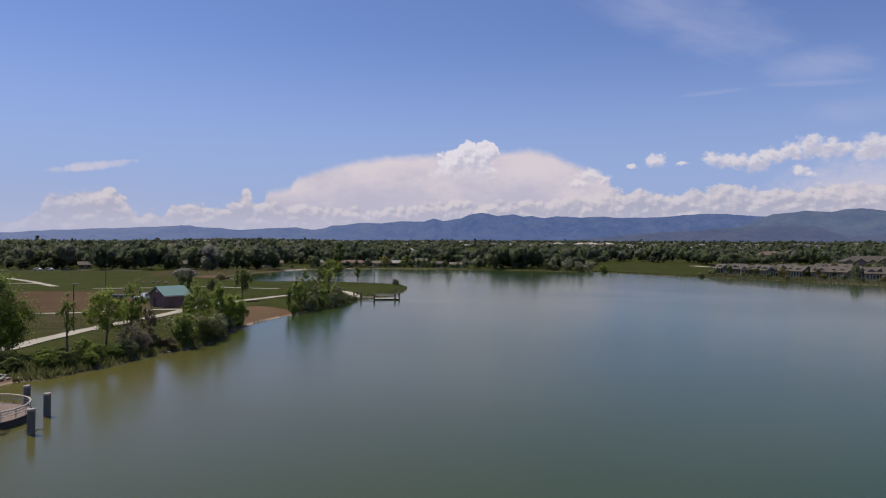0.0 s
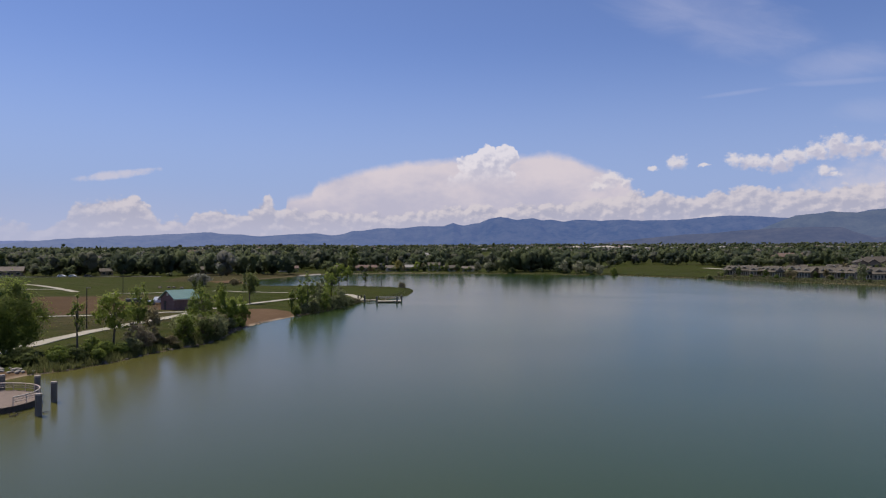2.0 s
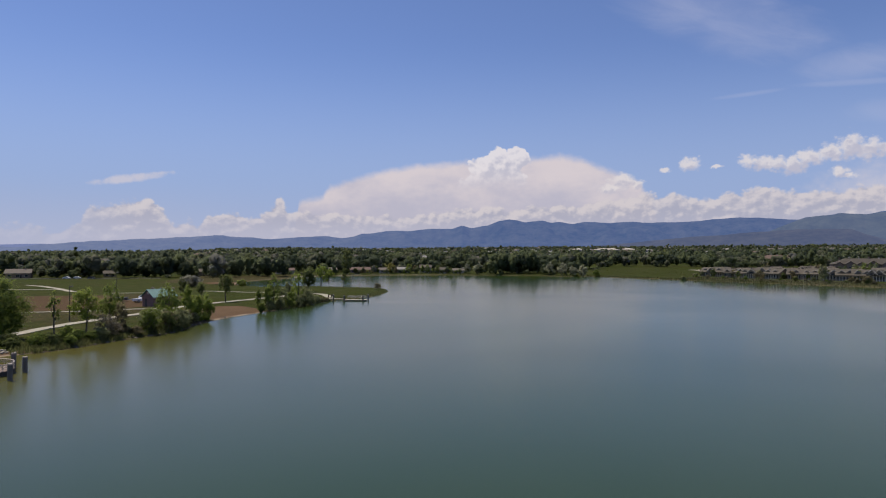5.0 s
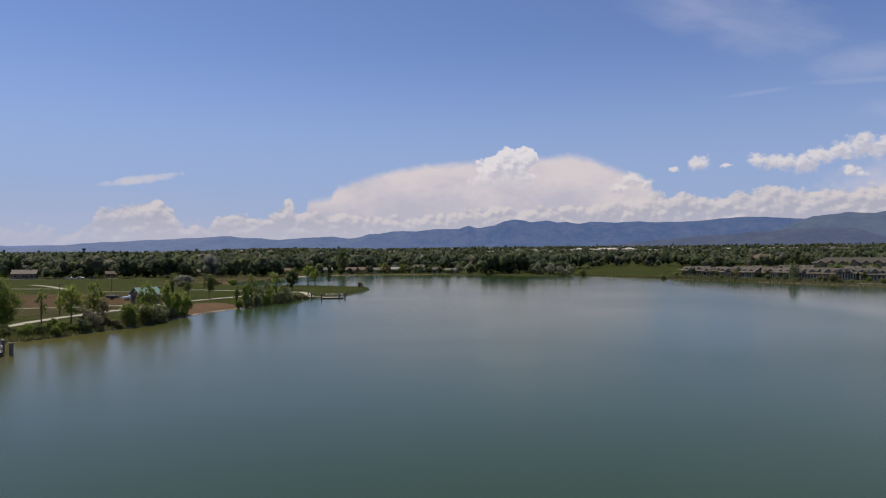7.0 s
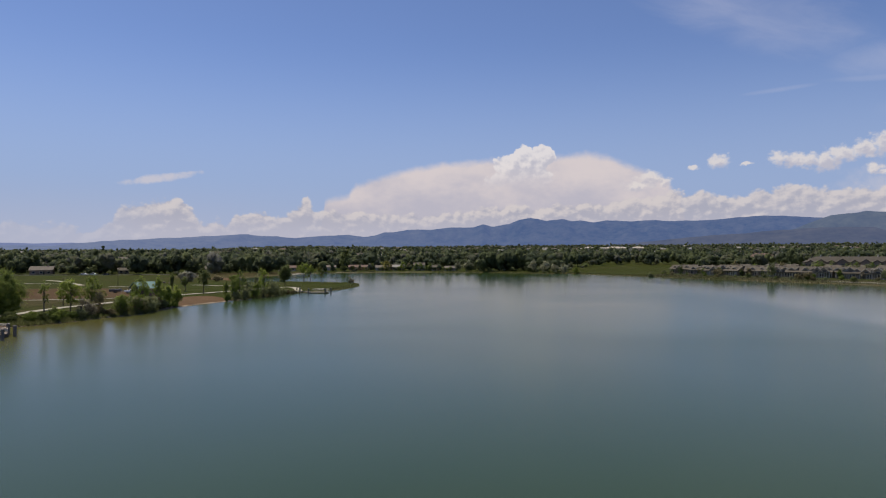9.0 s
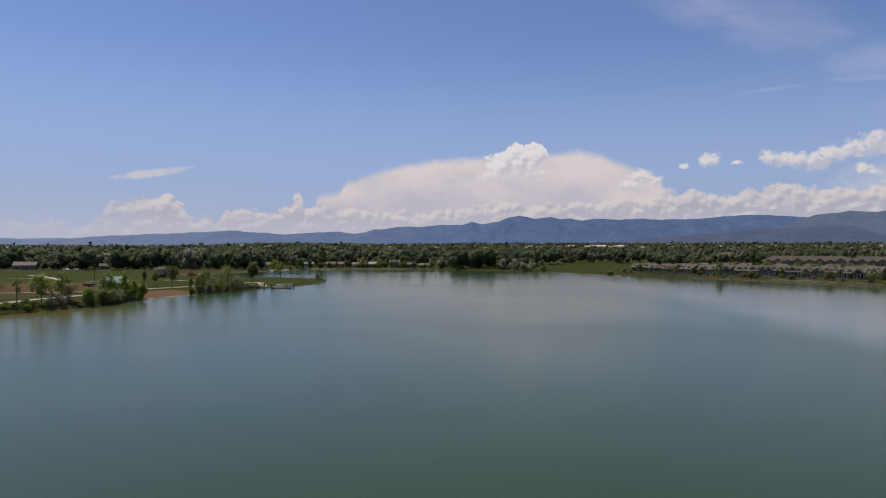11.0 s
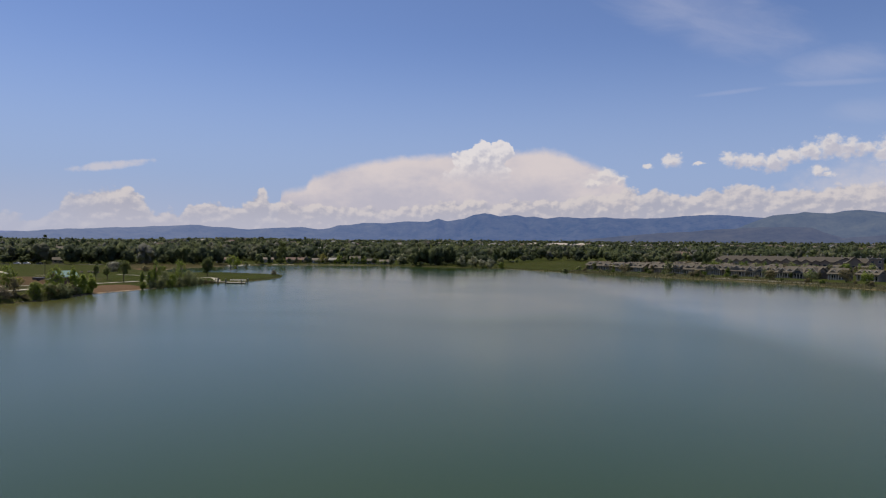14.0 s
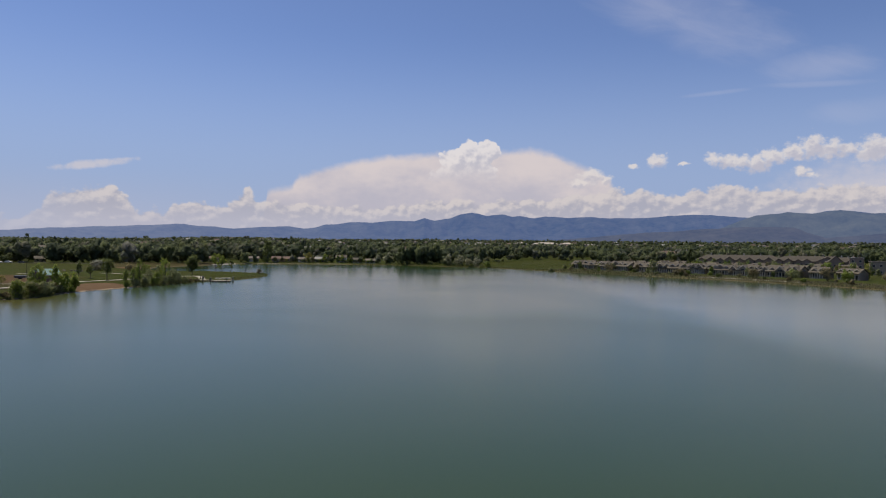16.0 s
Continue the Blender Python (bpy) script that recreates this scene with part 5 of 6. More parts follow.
def park_building():
    """The small brick park building with a teal metal roof; its gable end looks at the camera's first place."""
    ahead, side = Vector((0.6, 0.8)), Vector((-0.8, 0.6))
    c = Vector((-62.2, 152.2)) + ahead * 3.1 + side * 3.1
    yaw = math.degrees(math.atan2(ahead.y, ahead.x))
    ob = thing("park_building", place_at(c.x, c.y, yaw, 0.0), "small brown brick park building with a teal metal roof", "building")
    part("wall", gable_walls(6.2, 6.2, 2.8, 1.75), BRICK, ob)
    roof = part("roof", gable_roof(6.2, 6.2, 2.8, 1.75, 0.45, 0.14), TEAL_ROOF, ob, "teal standing seam metal roof")
    slope = 1.75 / 3.1
    for k in range(15):
        x = -3.5 + k * 0.5
        bm = bmesh.new()
        for s in (1, -1):
            vs = [bm.verts.new((x + a, s * yy, 2.8 + 1.75 - slope * yy + 0.14 + b)) for yy in (0.03, 3.5) for a, b in ((-0.025, 0.0), (0.025, 0.0), (0.0, 0.06))]
            for i, j in ((0, 1), (1, 2), (2, 0)):
                bm.faces.new((vs[i], vs[j], vs[j + 3], vs[i + 3]))
        part("roof_seam", bm, TEAL_ROOF, roof)
    part("vent", boxes((-3.18, -0.35, 3.35, -3.08, 0.35, 3.95)), TRIM, ob, "pale louvred gable vent")
    part("door", boxes((-3.16, 0.6, 0.0, -3.08, 1.6, 2.1)), DARK_WOOD, ob, "dark door in the gable end")
    for s in (-1, 1):
        part("fascia", boxes((-3.54, s * 3.53 - 0.05, 2.42, 3.54, s * 3.53 + 0.05, 2.6)), TRIM, ob)
    return ob


park_building()


def townhouse(x, y, yaw, seed, row):
    """A lakeside house: a long shingle roof that sweeps over a deep posted porch, with gabled dormers."""
    rnd = random.Random(seed)
    w, d, rise = rnd.uniform(7.5, 11.0), rnd.uniform(8.5, 10.5), rnd.uniform(2.1, 3.0)
    eave = rnd.uniform(2.8, 3.3)
    ob = thing("townhouse", place_at(x, y, yaw, 0.2), rnd.choice(["taupe townhouse with a brown shingle roof over a posted porch", "brown lakeside townhouse with gabled dormers and a deep porch"]), "house", row)
    part("wall", boxes((-w / 2, -d / 2 + 2.2, -0.8, w / 2, d / 2, eave)), TAUPE, ob)
    for e in (-w / 2 + 0.15, w / 2 - 0.15):
        bm = gable_walls(0.3, d, eave, rise)
        bmesh.ops.translate(bm, vec=(e, 0, 0), verts=bm.verts)
        part("gable_end", bm, TAUPE, ob)
    part("roof", gable_roof(w, d, eave, rise, 0.6), SHINGLE, ob)
    slope = rise / (d / 2)
    n = rnd.choice([2, 2, 3])
    for k in range(n):
        bx = -w / 2 + (k + 0.5) * w / n + rnd.uniform(-0.5, 0.5)
        big = rnd.random() < 0.28
        bw, top = (rnd.uniform(4.6, 5.6), eave + rise * 0.92) if big else (rnd.uniform(2.6, 3.6), eave + rise * rnd.uniform(0.72, 0.85))
        fy = -d / 2 - 0.3 if big else -d / 2 + rnd.uniform(0.9, 1.9)
        low_z = eave - 0.1 if big else eave + (d / 2 + fy) * slope - 0.2
        bm = bmesh.new()
        prism(bm, [(bx - bw / 2, low_z - 0.4), (bx + bw / 2, low_z - 0.4), (bx + bw / 2, low_z + 0.35), (bx, top), (bx - bw / 2, low_z + 0.35)], "y", fy, 0.0)
        dormer = part("dormer", bm, TAUPE, ob)
        bm = bmesh.new()
        e = bw / 2 + 0.4
        prism(bm, [(bx - e, low_z + 0.1), (bx, top + 0.02), (bx + e, low_z + 0.1), (bx + e, low_z + 0.3), (bx, top + 0.24), (bx - e, low_z + 0.3)], "y", fy - 0.5, 0.6)
        part("dormer_roof", bm, SHINGLE, dormer)
        bm = bmesh.new()
        for s in (-1, 1):
            prism(bm, [(bx + s * e, low_z + 0.06), (bx, top - 0.02), (bx, top + 0.26), (bx + s * e, low_z + 0.32)], "y", fy - 0.56, fy - 0.505)
        part("bargeboard", bm, TRIM, dormer, "pale gable trim")
        pw = bw * 0.25
        part("pane", boxes((bx - pw, fy - 0.04, low_z + 0.05, bx + pw, fy + 0.05, low_z + (0.9 if big else 0.55))), GLASS, dormer)
    beam = part("porch_beam", boxes((-w / 2, -d / 2 + 0.1, eave - 0.45, w / 2, -d / 2 + 0.4, eave - 0.12)), TRIM, ob)
    for k in range(7):
        px = -w / 2 + 0.25 + k * (w - 0.5) / 6
        part("post", boxes((px - 0.2, -d / 2 + 0.05, -0.5, px + 0.2, -d / 2 + 0.45, eave - 0.45)), TRIM, beam)
    part("half_wall", boxes((-w / 2, -d / 2 + 0.15, -0.6, w / 2 * rnd.uniform(0.2, 0.9), -d / 2 + 0.35, 0.75)), TAUPE, ob, "low porch wall")
    for k in range(4):
        px = -w / 2 + (k + 0.5) * w / 4
        window(ob, px, -d / 2 + 2.2, 0.15, 2.0, 2.0, "patio_window")
    part("chimney", boxes((w * 0.1, 0.8, eave + rise * 0.5, w * 0.1 + 0.8, 1.6, eave + rise + 0.7)), STUCCO_RED, ob)
    return ob


# a row along the shore and a second one behind it
ROW = [(177, 424), (184, 409), (191, 394.5), (199, 380.5), (207.5, 367), (217, 354), (226.5, 341.5), (236.5, 330), (246.5, 318.5), (256, 306.5), (266, 295), (282, 268)]
for k in range(23):
    f, v = k / 22 * (len(ROW) - 1), random.Random(k * 7 + 3)
    x, y = (float(np.interp(f, range(len(ROW)), [q[c] for q in ROW])) for c in (0, 1))
    townhouse(x + v.uniform(-1, 4), y + v.uniform(-1, 3), -42 + v.uniform(-20, 24), k, "townhouses on the shore")
for k in range(9):
    v = random.Random(k * 17 + 9)
    townhouse(228 + k * 12 + v.uniform(-3, 3), 446 - k * 13 + v.uniform(-3, 3), -38 + v.uniform(-35, 35), 60 + k, "townhouses of the third row")
for k in range(11):
    v = random.Random(k * 11 + 5)
    townhouse(203 + k * 8.4 + v.uniform(-2, 3), 428 - k * 9.8 + v.uniform(-2, 3), -40 + v.uniform(-30, 30), 40 + k, "townhouses of the second row")


def block(name, x, y, yaw, w, d, h, rise, roof, wall, label, floors=3, hip=True, step=4.0, group="", gables=()):
    """A larger building: walls, a roof, rows of windows on its front, chimneys or vents."""
    ob = thing(name, place_at(x, y, yaw), label, "building", group)
    part("wall", boxes((-w / 2, -d / 2, -1.5, w / 2, d / 2, h)), wall, ob)
    part("roof", hip_roof(w, d, h, rise, 0.7) if hip else boxes((-w / 2 - 0.4, -d / 2 - 0.4, h, w / 2 + 0.4, d / 2 + 0.4, h + 0.5)), roof, ob)
    n = int(w / step)
    for f in range(floors):
        for k in range(n):
            window(ob, -w / 2 + (k + 0.5) * w / n, -d / 2, 0.9 + f * (h / floors), 1.5, 1.4)
    for gx, gw, gh in gables:
        bm = bmesh.new()
        prism(bm, [(gx - gw / 2, -1.0), (gx + gw / 2, -1.0), (gx + gw / 2, h), (gx, h + gh), (gx - gw / 2, h)], "y", -d / 2 - 1.4, 0.0)
        bay = part("gable_bay", bm, wall, ob)
        bm = bmesh.new()
        e, lo = gw / 2 + 0.6, h - 0.6 * gh / (gw / 2)
        prism(bm, [(gx - e, lo), (gx, h + gh), (gx + e, lo), (gx + e, lo + 0.3), (gx, h + gh + 0.3), (gx - e, lo + 0.3)], "y", -d / 2 - 2.0, 0.3)
        part("gable_roof", bm, roof, bay)
        window(bay, gx, -d / 2 - 1.4, h * 0.55, min(3.0, gw * 0.4), 1.5)
    for k in range(max(1, int(w / 7))):
        vx = -w / 2 + 5 + k * (w - 10) / max(1, int(w / 7))
        part("roof_vent", boxes((vx, -0.4, h + rise - 1.2, vx + 0.8, 0.4, h + rise + (1.3 if k % 2 else 0.6))), TRIM if k % 3 else STUCCO_RED, ob)
    return ob


block("apartment_building", 318, 480, -20, 66, 17, 7.0, 4.2, SHINGLE_DARK, STUCCO_RED, "long brick apartment building with a grey shingle hip roof", 2, step=3.0, group="apartment buildings",
      gables=((-29, 4.5, 1.4), (-22, 6, 2.0), (-15, 4.5, 1.4), (-8, 7, 2.4), (0, 4.5, 1.4), (7, 6, 2.0), (14, 4.5, 1.4), (21, 7, 2.4), (28.5, 4.5, 1.4)))
block("apartment_building", 366, 461, -24, 52, 17, 7.0, 4.2, SHINGLE_DARK, STUCCO_RED, "long brick apartment building with a broad front gable", 2, step=3.0, group="apartment buildings",
      gables=((-23, 4.5, 1.4), (-16, 6, 2.0), (-9, 4.5, 1.4), (-3, 6, 1.8), (11, 15, 3.6), (22.5, 4.5, 1.4)))
block("gabled_hall", 356, 398, -26, 22, 14, 7.5, 3.4, SHINGLE_DARK, STUCCO_RED, "dark brick hall with two steep front gables", 2, step=3.0, gables=((-5.5, 9, 4.2), (5.5, 9, 4.2)))
block("clubhouse", 318, 660, -16, 26, 14, 7.5, 3.6, SHINGLE_RED, STUCCO_RED, "tan brick building with a red tiled hip roof", 2)
block("clubhouse", 342, 670, -16, 18, 12, 8.0, 3.6, SHINGLE_RED, STUCCO_RED, "tan brick wing with a red tiled hip roof", 2)
block("brick_tower_building", 343, 362, -30, 8, 8, 10.5, 0.5, STONE, STUCCO_RED, "square red brick stair tower with a flat roof", 3, hip=False, step=3.0)
block("flat_building", 364, 352, -30, 32, 14, 8.0, 0.5, SHINGLE_TAN, TAUPE, "grey flat roofed building behind the trees", 2, hip=False)


def cottage(x, y, yaw, w, d, h, rise, roof, wall, label, seed, group="houses on the far shore"):
    ob = thing("house", place_at(x, y, yaw), label, "house", group)
    part("wall", gable_walls(w, d, h, rise), wall, ob)
    part("roof", gable_roof(w, d, h, rise, 0.6), roof, ob)
    n = max(2, int(w / 4))
    for k in range(n):
        window(ob, -w / 2 + (k + 0.5) * w / n, -d / 2, 0.9, 1.8, 1.3)
    part("door", boxes((w * 0.08, -d / 2 - 0.05, 0.0, w * 0.08 + 1.0, -d / 2 + 0.1, 2.1)), DARK_WOOD, ob)
    part("chimney", boxes((w * 0.22, -0.4, h + rise * 0.4, w * 0.22 + 0.9, 0.4, h + rise + 0.9)), STUCCO_RED, ob)
    return ob


cottage(-127, 507, 22, 14, 9, 2.7, 1.7, SHINGLE_RED, SIDING, "long low house with a reddish roof and tan front", 1)
cottage(-95, 524, 16, 11, 9, 2.8, 1.6, SHINGLE_TAN, SIDING, "low tan house behind the shore wall", 2)
cottage(-71, 531, 12, 16, 9, 2.7, 1.8, SHINGLE_RED, STUCCO_RED, "long house with a red tiled roof behind the wall", 3)
cottage(-50, 530, 8, 10, 8, 2.7, 1.7, SHINGLE_TAN, SIDING_WHITE, "small tan roofed house on the far shore", 4)
cottage(-35, 531, 4, 10, 8, 2.9, 1.7, SHINGLE_PALE, SIDING, "small grey house on the far shore", 5)
cottage(-17, 532, 2, 9, 8, 4.4, 2.0, SHINGLE, SIDING_WHITE, "white gabled two storey house on the far shore", 6)
cottage(-4, 533, 0, 10, 8, 2.8, 1.6, SHINGLE, SIDING_WHITE, "low grey roofed house on the far shore", 7)
cottage(10, 530, -4, 9, 8, 2.2, 1.4, SHINGLE_TAN, SIDING_WHITE, "pale low house on the far shore", 8)
cottage(-217, 412, 34, 7, 7, 2.6, 1.6, SHINGLE, TAUPE, "grey house among the trees beyond the meadow", 9, "houses beyond the meadow")
cottage(-268, 397, 26, 14, 10, 3.2, 2.4, SHINGLE_TAN, STUCCO_RED, "house with a pinkish tan roof beyond the meadow", 10, "houses beyond the meadow")
cottage(-166, 440, 16, 11, 9, 3.0, 1.8, SHINGLE, TAUPE, "low tan house beyond the meadow", 11, "houses beyond the meadow")

# roofs of the town between the trees
rng = np.random.default_rng(29)
ROOFS = [(SHINGLE_TAN, "tan roofed"), (SHINGLE, "grey shingled"), (SHINGLE_PALE, "pale roofed"), (SHINGLE_RED, "red roofed")]
for k, (x, y) in enumerate(TOWN_SPOTS):
    w, d, low_h = rng.uniform(11, 18), rng.uniform(9, 12), rng.uniform(3.2, 5.6)
    cover, word = ROOFS[int(rng.choice(4, p=[0.3, 0.25, 0.33, 0.12]))]
    ob = thing("town_house", place_at(x, y, rng.uniform(-45, 45), rng.uniform(0.3, 1.5)), word + " house among the town's trees", "house", "houses of the town")
    part("wall", gable_walls(w, d, low_h, 2.4), (SIDING, SIDING_WHITE, TAUPE)[k % 3], ob)
    part("roof", gable_roof(w, d, low_h, 2.4, 0.5), cover, ob)
    part("chimney", boxes((w * 0.2, -0.4, low_h + 1.0, w * 0.2 + 0.9, 0.4, low_h + 3.2)), STUCCO_RED, ob)
    for q in (-0.28, 0.28):
        window(ob, q * w, -d / 2, 1.0, 2.2, 1.4)
for k, (x, y, w) in enumerate([(300, 1420, 56), (352, 1450, 34), (250, 1475, 26)]):
    block("warehouse", x, y, -14, w, 30, 9.5, 3.5, SIDING, SIDING, "pale roofed store far off in the town", 1, step=9.0, group="stores in the town")

# ------------------------------------------------------------------ pier with round deck, and piles


def pile(x, y, top, r=0.3):
    ob = thing("mooring_pile", Matrix.Translation((x, y, 0)), "thick dark grey mooring pile with a pale cap in the water", "pile", "mooring piles")
    bm = bmesh.new()
    tube(bm, [(0, 0, -2.5), (0, 0, 0.4), (0, 0, top - 0.1)], [r, r, r], 14)
    part("shaft", bm, PILE, ob)
    bm = bmesh.new()
    tube(bm, [(0, 0, top - 0.12), (0, 0, top - 0.02), (0, 0, top + 0.05)], [r * 1.05, r * 1.05, r * 0.98], 14)
    part("cap", bm, PILE_CAP, ob, "pale worn cap")
    return ob


for x, y, top in ((-32.7, 54.2, 2.0), (-34.8, 60.0, 2.0), (-38.6, 63.3, 2.0), (-42.6, 63.6, 2.0)):
    pile(x, y, top)


def rail_run(parent, pts, top, mat=None):
    """A tube rail along points with a mid rail and posts."""
    for h in (top, top - 0.22, top - 0.44):
        bm = bmesh.new()
        tube(bm, [(*p, h) for p in pts], [0.07 if h == top else 0.035] * len(pts), 6)
        part("rail", bm, mat or STEEL, parent)
    for p in pts[::2]:
        bm = bmesh.new()
        tube(bm, [(*p, 0.3), (*p, top)], [0.04, 0.04], 6)
        part("rail_post", bm, mat or STEEL, parent)


def near_pier():
    """The near pier: a round boarded deck on the water with a curved pipe railing."""
    cx, cy, r = -40.7, 57.6, 5.2
    ob = thing("fishing_pier", Matrix.Translation((cx, cy, 0.25)), "boarded fishing pier with a rounded end and curved tan railing", "pier")
    bm = bmesh.new()
    ring = [(r * math.cos(a), r * math.sin(a)) for a in np.linspace(0, 6.2832, 37)[:-1]]
    prism(bm, ring, "z", -0.3, 0.28)
    part("fascia", bm, DARK_WOOD, ob, "dark timber edge beam")
    w = 0.3
    y = -r + 0.05
    while y < r - 0.1:
        hx = math.sqrt(max(0.05, r * r - max(abs(y), abs(y + w)) ** 2)) + 0.03
        part("board", boxes((-hx, y, 0.28, hx, y + w - 0.02, 0.33)), DECK, ob)
        y += w
    rail_run(ob, [((r - 0.15) * math.cos(a), (r - 0.15) * math.sin(a)) for a in np.linspace(-0.4, 3.0, 25)], 1.12, RAIL_PAINT)
    rail_run(ob, [((r - 0.15) * math.cos(a), (r - 0.15) * math.sin(a)) for a in np.linspace(-2.9, -1.8, 9)], 1.12, RAIL_PAINT)
    part("gangway", boxes((-26, -1.3, -0.2, -r + 0.3, 1.3, 0.3)), DECK, ob, "long boarded gangway to the shore")
    return ob


near_pier()


def far_pier():
    ob = thing("boat_pier", Matrix.Translation((-19.6, 201.0, 0.3)) @ Matrix.Rotation(radians(8), 4, "Z"), "low floating pier with a pale deck at the spit", "pier")
    part("float", boxes((-0.6, -1.9, -0.35, 6.6, 1.9, 0.05)), DARK_WOOD, ob, "dark float under the deck")
    for k in range(24):
        part("board", boxes((-0.7 + k * 0.306, -2.0, 0.05, -0.7 + k * 0.306 + 0.29, 2.0, 0.12)), CONCRETE, ob)
    part("gangway", boxes((-6.2, 0.2, 0.25, -0.6, 1.9, 0.42)), CONCRETE, ob, "pale gangway to the path")
    rail_run(ob, [(6.4, 1.85), (4, 1.85), (2, 1.85), (0, 1.85)], 1.2)
    return ob


far_pier()
for x, y, top in ((-13.1, 205.3, 1.9), (-14.0, 199.8, 1.9), (-19.8, 197.4, 2.0), (-24.0, 200.2, 2.2)):
    pile(x, y, top, 0.26)
for x, y in ((-26.8, 205.6), (-26.0, 207.0)):
    ob = thing("bollard", Matrix.Translation((x, y, ground_z(x, y))), "short dark timber bollard beside the pier path", "bollard", "bollards")
    bm = bmesh.new()
    tube(bm, [(0, 0, -0.3), (0, 0, 1.1), (0, 0, 1.2)], [0.2, 0.2, 0.12], 10)
    part("shaft", bm, DARK_WOOD, ob)


def light_pole(x, y, h):
    ob = thing("light_pole", Matrix.Translation((x, y, ground_z(x, y))), "thin dark pole with a small lamp head in the field", "light pole", "light poles")
    bm = bmesh.new()
    tube(bm, [(0, 0, -0.2), (0, 0, h)], [0.12, 0.07], 8)
    part("pole", bm, DARK_WOOD, ob)
    part("lamp_head", boxes((-0.1, -0.14, h - 0.05, 0.72, 0.14, h + 0.12), bevel=0.04), PILE, ob)


light_pole(-61.4, 113.2, 7.3)
light_pole(-110, 222, 7.6)
ob = thing("dead_trunk", Matrix.Translation((-27.5, 272.2, ground_z(-27.5, 272.2))), "thin bare dead trunk on the spit", "dead tree")
bm = bmesh.new()
tube(bm, [(0, 0, -0.2), (0.1, 0, 2), (0.25, 0.1, 4.6)], [0.14, 0.1, 0.03], 6)
tube(bm, [(0.1, 0, 2.2), (-0.3, 0.2, 3.2)], [0.06, 0.02], 5)
part("trunk", bm, BARK, ob)


def vehicle(x, y, yaw, paint, label, pickup=False, group=""):
    ob = thing("pickup_truck" if pickup else "parked_car", place_at(x, y, yaw, 0.03), label, "truck" if pickup else "car", group)
    L = 5.4 if pickup else 4.5
    bm = bmesh.new()
    if pickup:
        prof = [(-2.7, 0.45), (2.65, 0.45), (2.7, 0.95), (1.3, 1.1), (0.75, 1.85), (-0.5, 1.85), (-0.65, 1.1), (-2.7, 1.1)]
    else:
        prof = [(-2.2, 0.35), (2.2, 0.35), (2.25, 0.75), (1.2, 0.95), (0.5, 1.45), (-1.1, 1.45), (-1.9, 0.95), (-2.25, 0.85)]
    prism(bm, prof, "y", -0.9, 0.9)
    bmesh.ops.bevel(bm, geom=list(bm.edges), offset=0.06, segments=2, affect="EDGES")
    part("body", bm, paint, ob)
    g = [(1.05, 1.2), (0.68, 1.72), (-0.42, 1.72), (-0.5, 1.2)] if pickup else [(1.0, 1.0), (0.42, 1.36), (-1.0, 1.36), (-1.6, 1.0)]
    for s in (-1, 1):
        bm = bmesh.new()
        prism(bm, g, "y", s * 0.905 - 0.01, s * 0.905 + 0.01)
        part("side_window", bm, GLASS, ob)
    for wx in (-L * 0.31, L * 0.31):
        for s in (-1, 1):
            bm = bmesh.new()
            tube(bm, [(wx, s * 0.75, 0.35), (wx, s * 0.95, 0.35)], [0.36, 0.36], 14)
            wh = part("wheel", bm, RUBBER, ob)
            bm = bmesh.new()
            tube(bm, [(wx, s * 0.94, 0.35), (wx, s * 0.965, 0.35)], [0.2, 0.18], 12)
            part("rim", bm, STEEL, wh)
    return ob


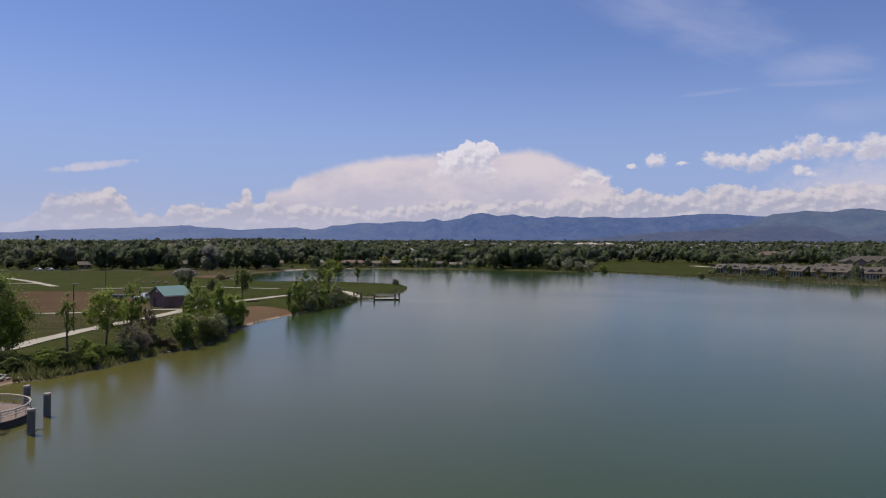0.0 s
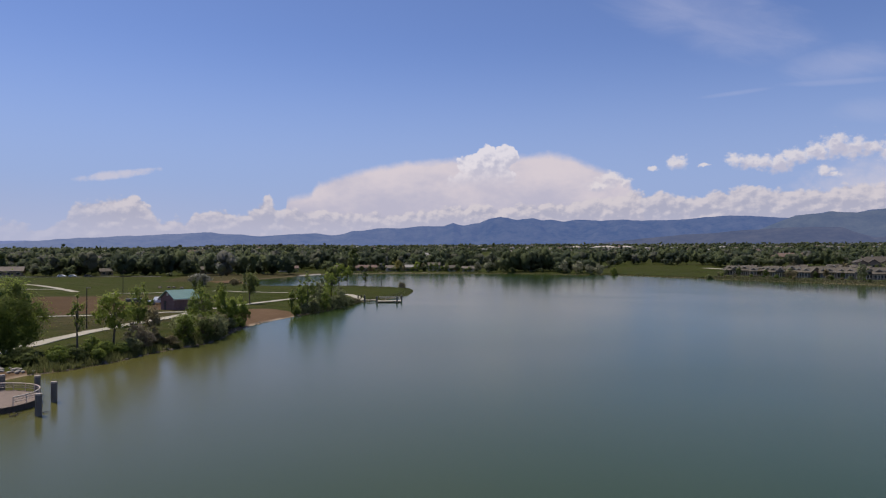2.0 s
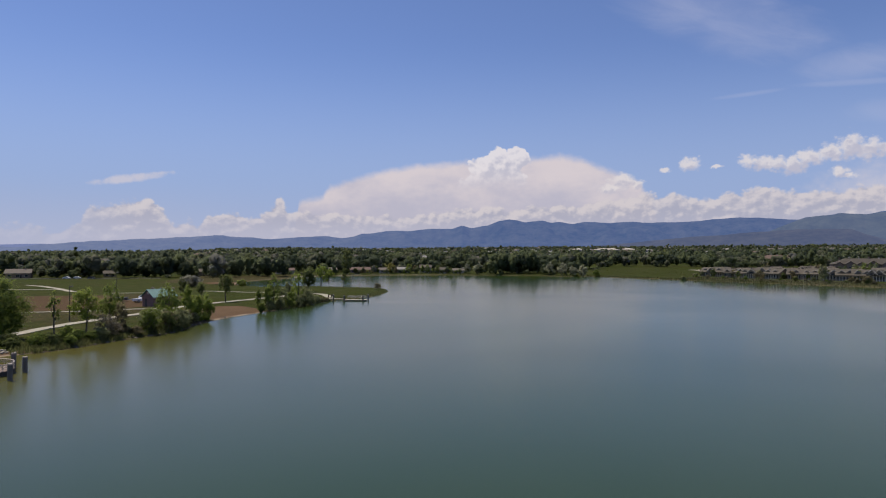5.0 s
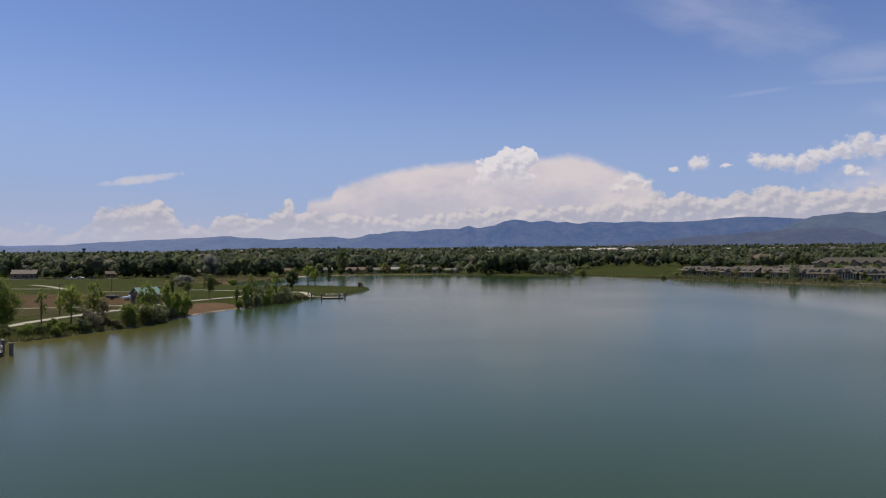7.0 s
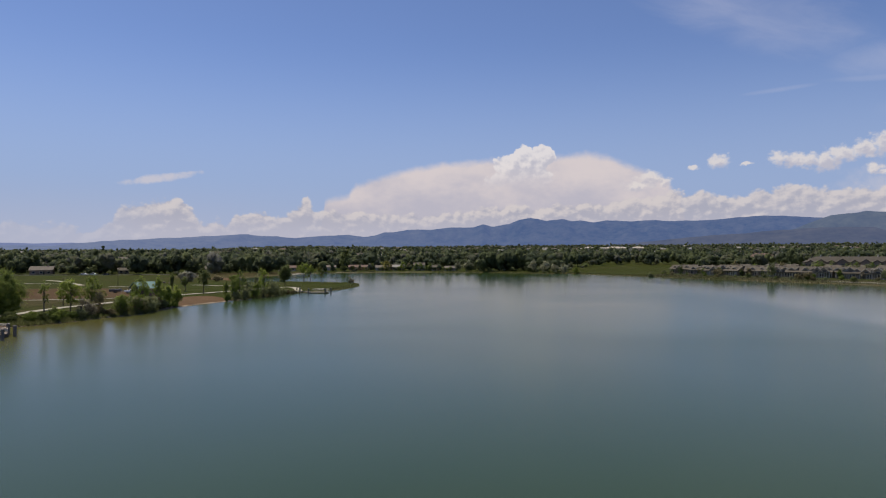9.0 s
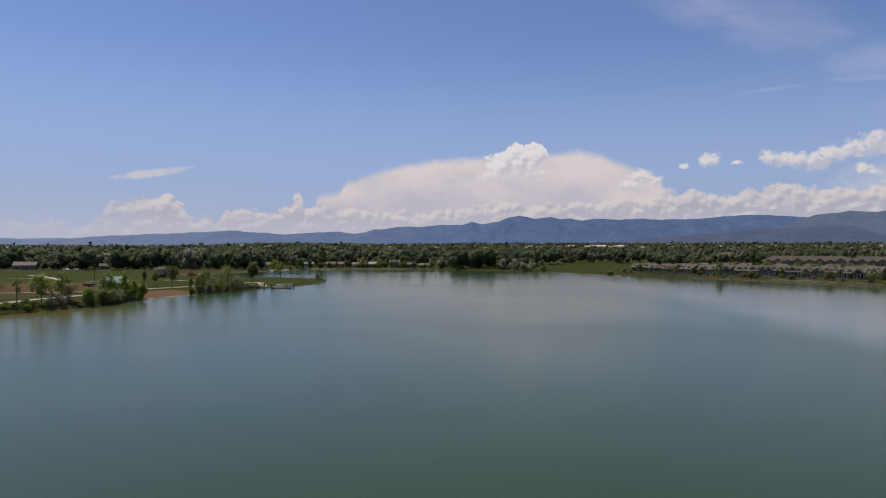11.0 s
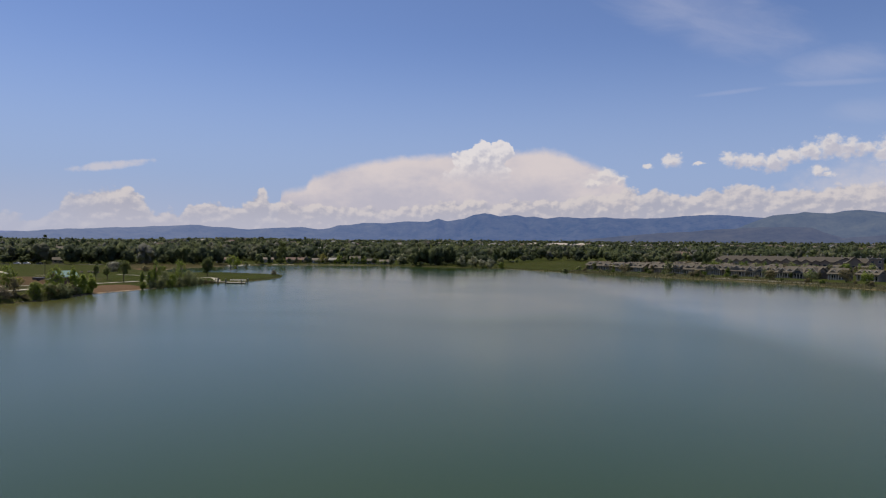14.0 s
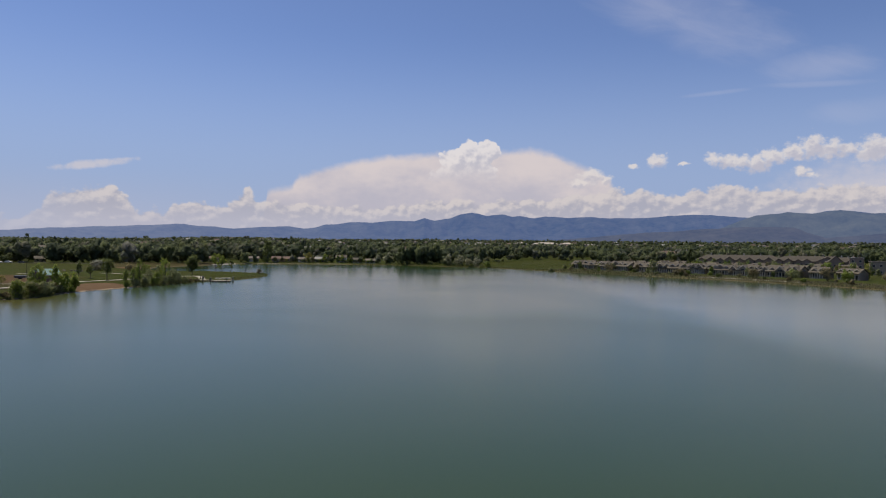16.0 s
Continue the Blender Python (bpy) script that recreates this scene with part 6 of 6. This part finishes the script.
ob = thing("utility_trailer", place_at(-82, 172.5, 15, 0.0), "dark boxy utility trailer standing on bare earth", "trailer")
part("body", boxes((-1.9, -0.9, 0.45, 1.9, 0.9, 1.35), bevel=0.08), PAINT_DARK, ob)
part("drawbar", boxes((1.88, -0.08, 0.5, 3.1, 0.08, 0.62)), STEEL, ob)
for sgn in (-1, 1):
    bm = bmesh.new()
    tube(bm, [(0, sgn * 0.85, 0.36), (0, sgn * 1.08, 0.36)], [0.36, 0.36], 14)
    part("wheel", bm, RUBBER, ob)
rnd = random.Random(9)
for k in range(4):
    x, y = -113 + k * 2.9 + rnd.uniform(-0.6, 0.6), 257 + rnd.uniform(-1.5, 3)
    bm = bmesh.new()
    bmesh.ops.create_icosphere(bm, subdivisions=2, radius=1.0)
    for v in bm.verts:
        q = 1 + 0.35 * noise.noise(v.co * 1.3 + Vector((k * 5.0, 0, 0)))
        v.co = Vector((v.co.x * 0.85 * q, v.co.y * 0.7 * q, max(-0.3, v.co.z * 0.55 * q)))
    m = bpy.data.meshes.new("boulder")
    bm.to_mesh(m), bm.free()
    m.materials.append(BANK_STONE)
    ob = new("boulder", m)
    ob.matrix_world = place_at(x, y, k * 50, 0.2)
    tagged(ob, "brown grey boulder lying in the meadow", "boulder", "boulders in the meadow")
vehicle(-75.2, 171.8, 60, PAINT_WHITE, "white pickup truck parked beside the park building", True)
for k, (x, y) in enumerate([(-226.5, 380.5), (-220.5, 381.5), (-212.5, 383)]):
    vehicle(x, y, 4 + k * 3, PAINT_WHITE if k != 2 else PAINT_DARK, "white parked car on the street by the meadow" if k != 2 else "dark parked car on the street by the meadow", group="parked cars")

rnd = random.Random(77)
for x, y in ((-34.9, 53.6), (-35.3, 54.9), (-33.4, 55.0), (-36.6, 52.6), (-37.8, 52.0), (-36.2, 51.4)):
    ob = thing("driftwood", Matrix.Translation((x, y, 0.0)), "small tangle of dark driftwood floating near the pier", "driftwood", "driftwood by the pier")
    for k in range(4):
        a, q = rnd.uniform(0, 6.28), rnd.uniform(0.3, 0.8)
        ox, oy = rnd.uniform(-0.5, 0.5), rnd.uniform(-0.5, 0.5)
        bm = bmesh.new()
        tube(bm, [(ox, oy, -0.05), (ox + math.cos(a) * q * 0.5, oy + math.sin(a) * q * 0.5, 0.12), (ox + math.cos(a + 0.5) * q, oy + math.sin(a + 0.5) * q, 0.05)], [0.05, 0.04, 0.02], 5)
        part("branch", bm, DARK_WOOD, ob)

for k, (x, y) in enumerate([(227, 550), (230, 541), (233, 532), (235, 522), (238, 510), (223, 562), (241, 500)]):
    pale = k % 3 != 2
    vehicle(x, y, 95 + k * 14, PAINT_WHITE if pale else PAINT_DARK, ("white" if pale else "dark") + " parked car at the edge of the open field", group="cars by the field")
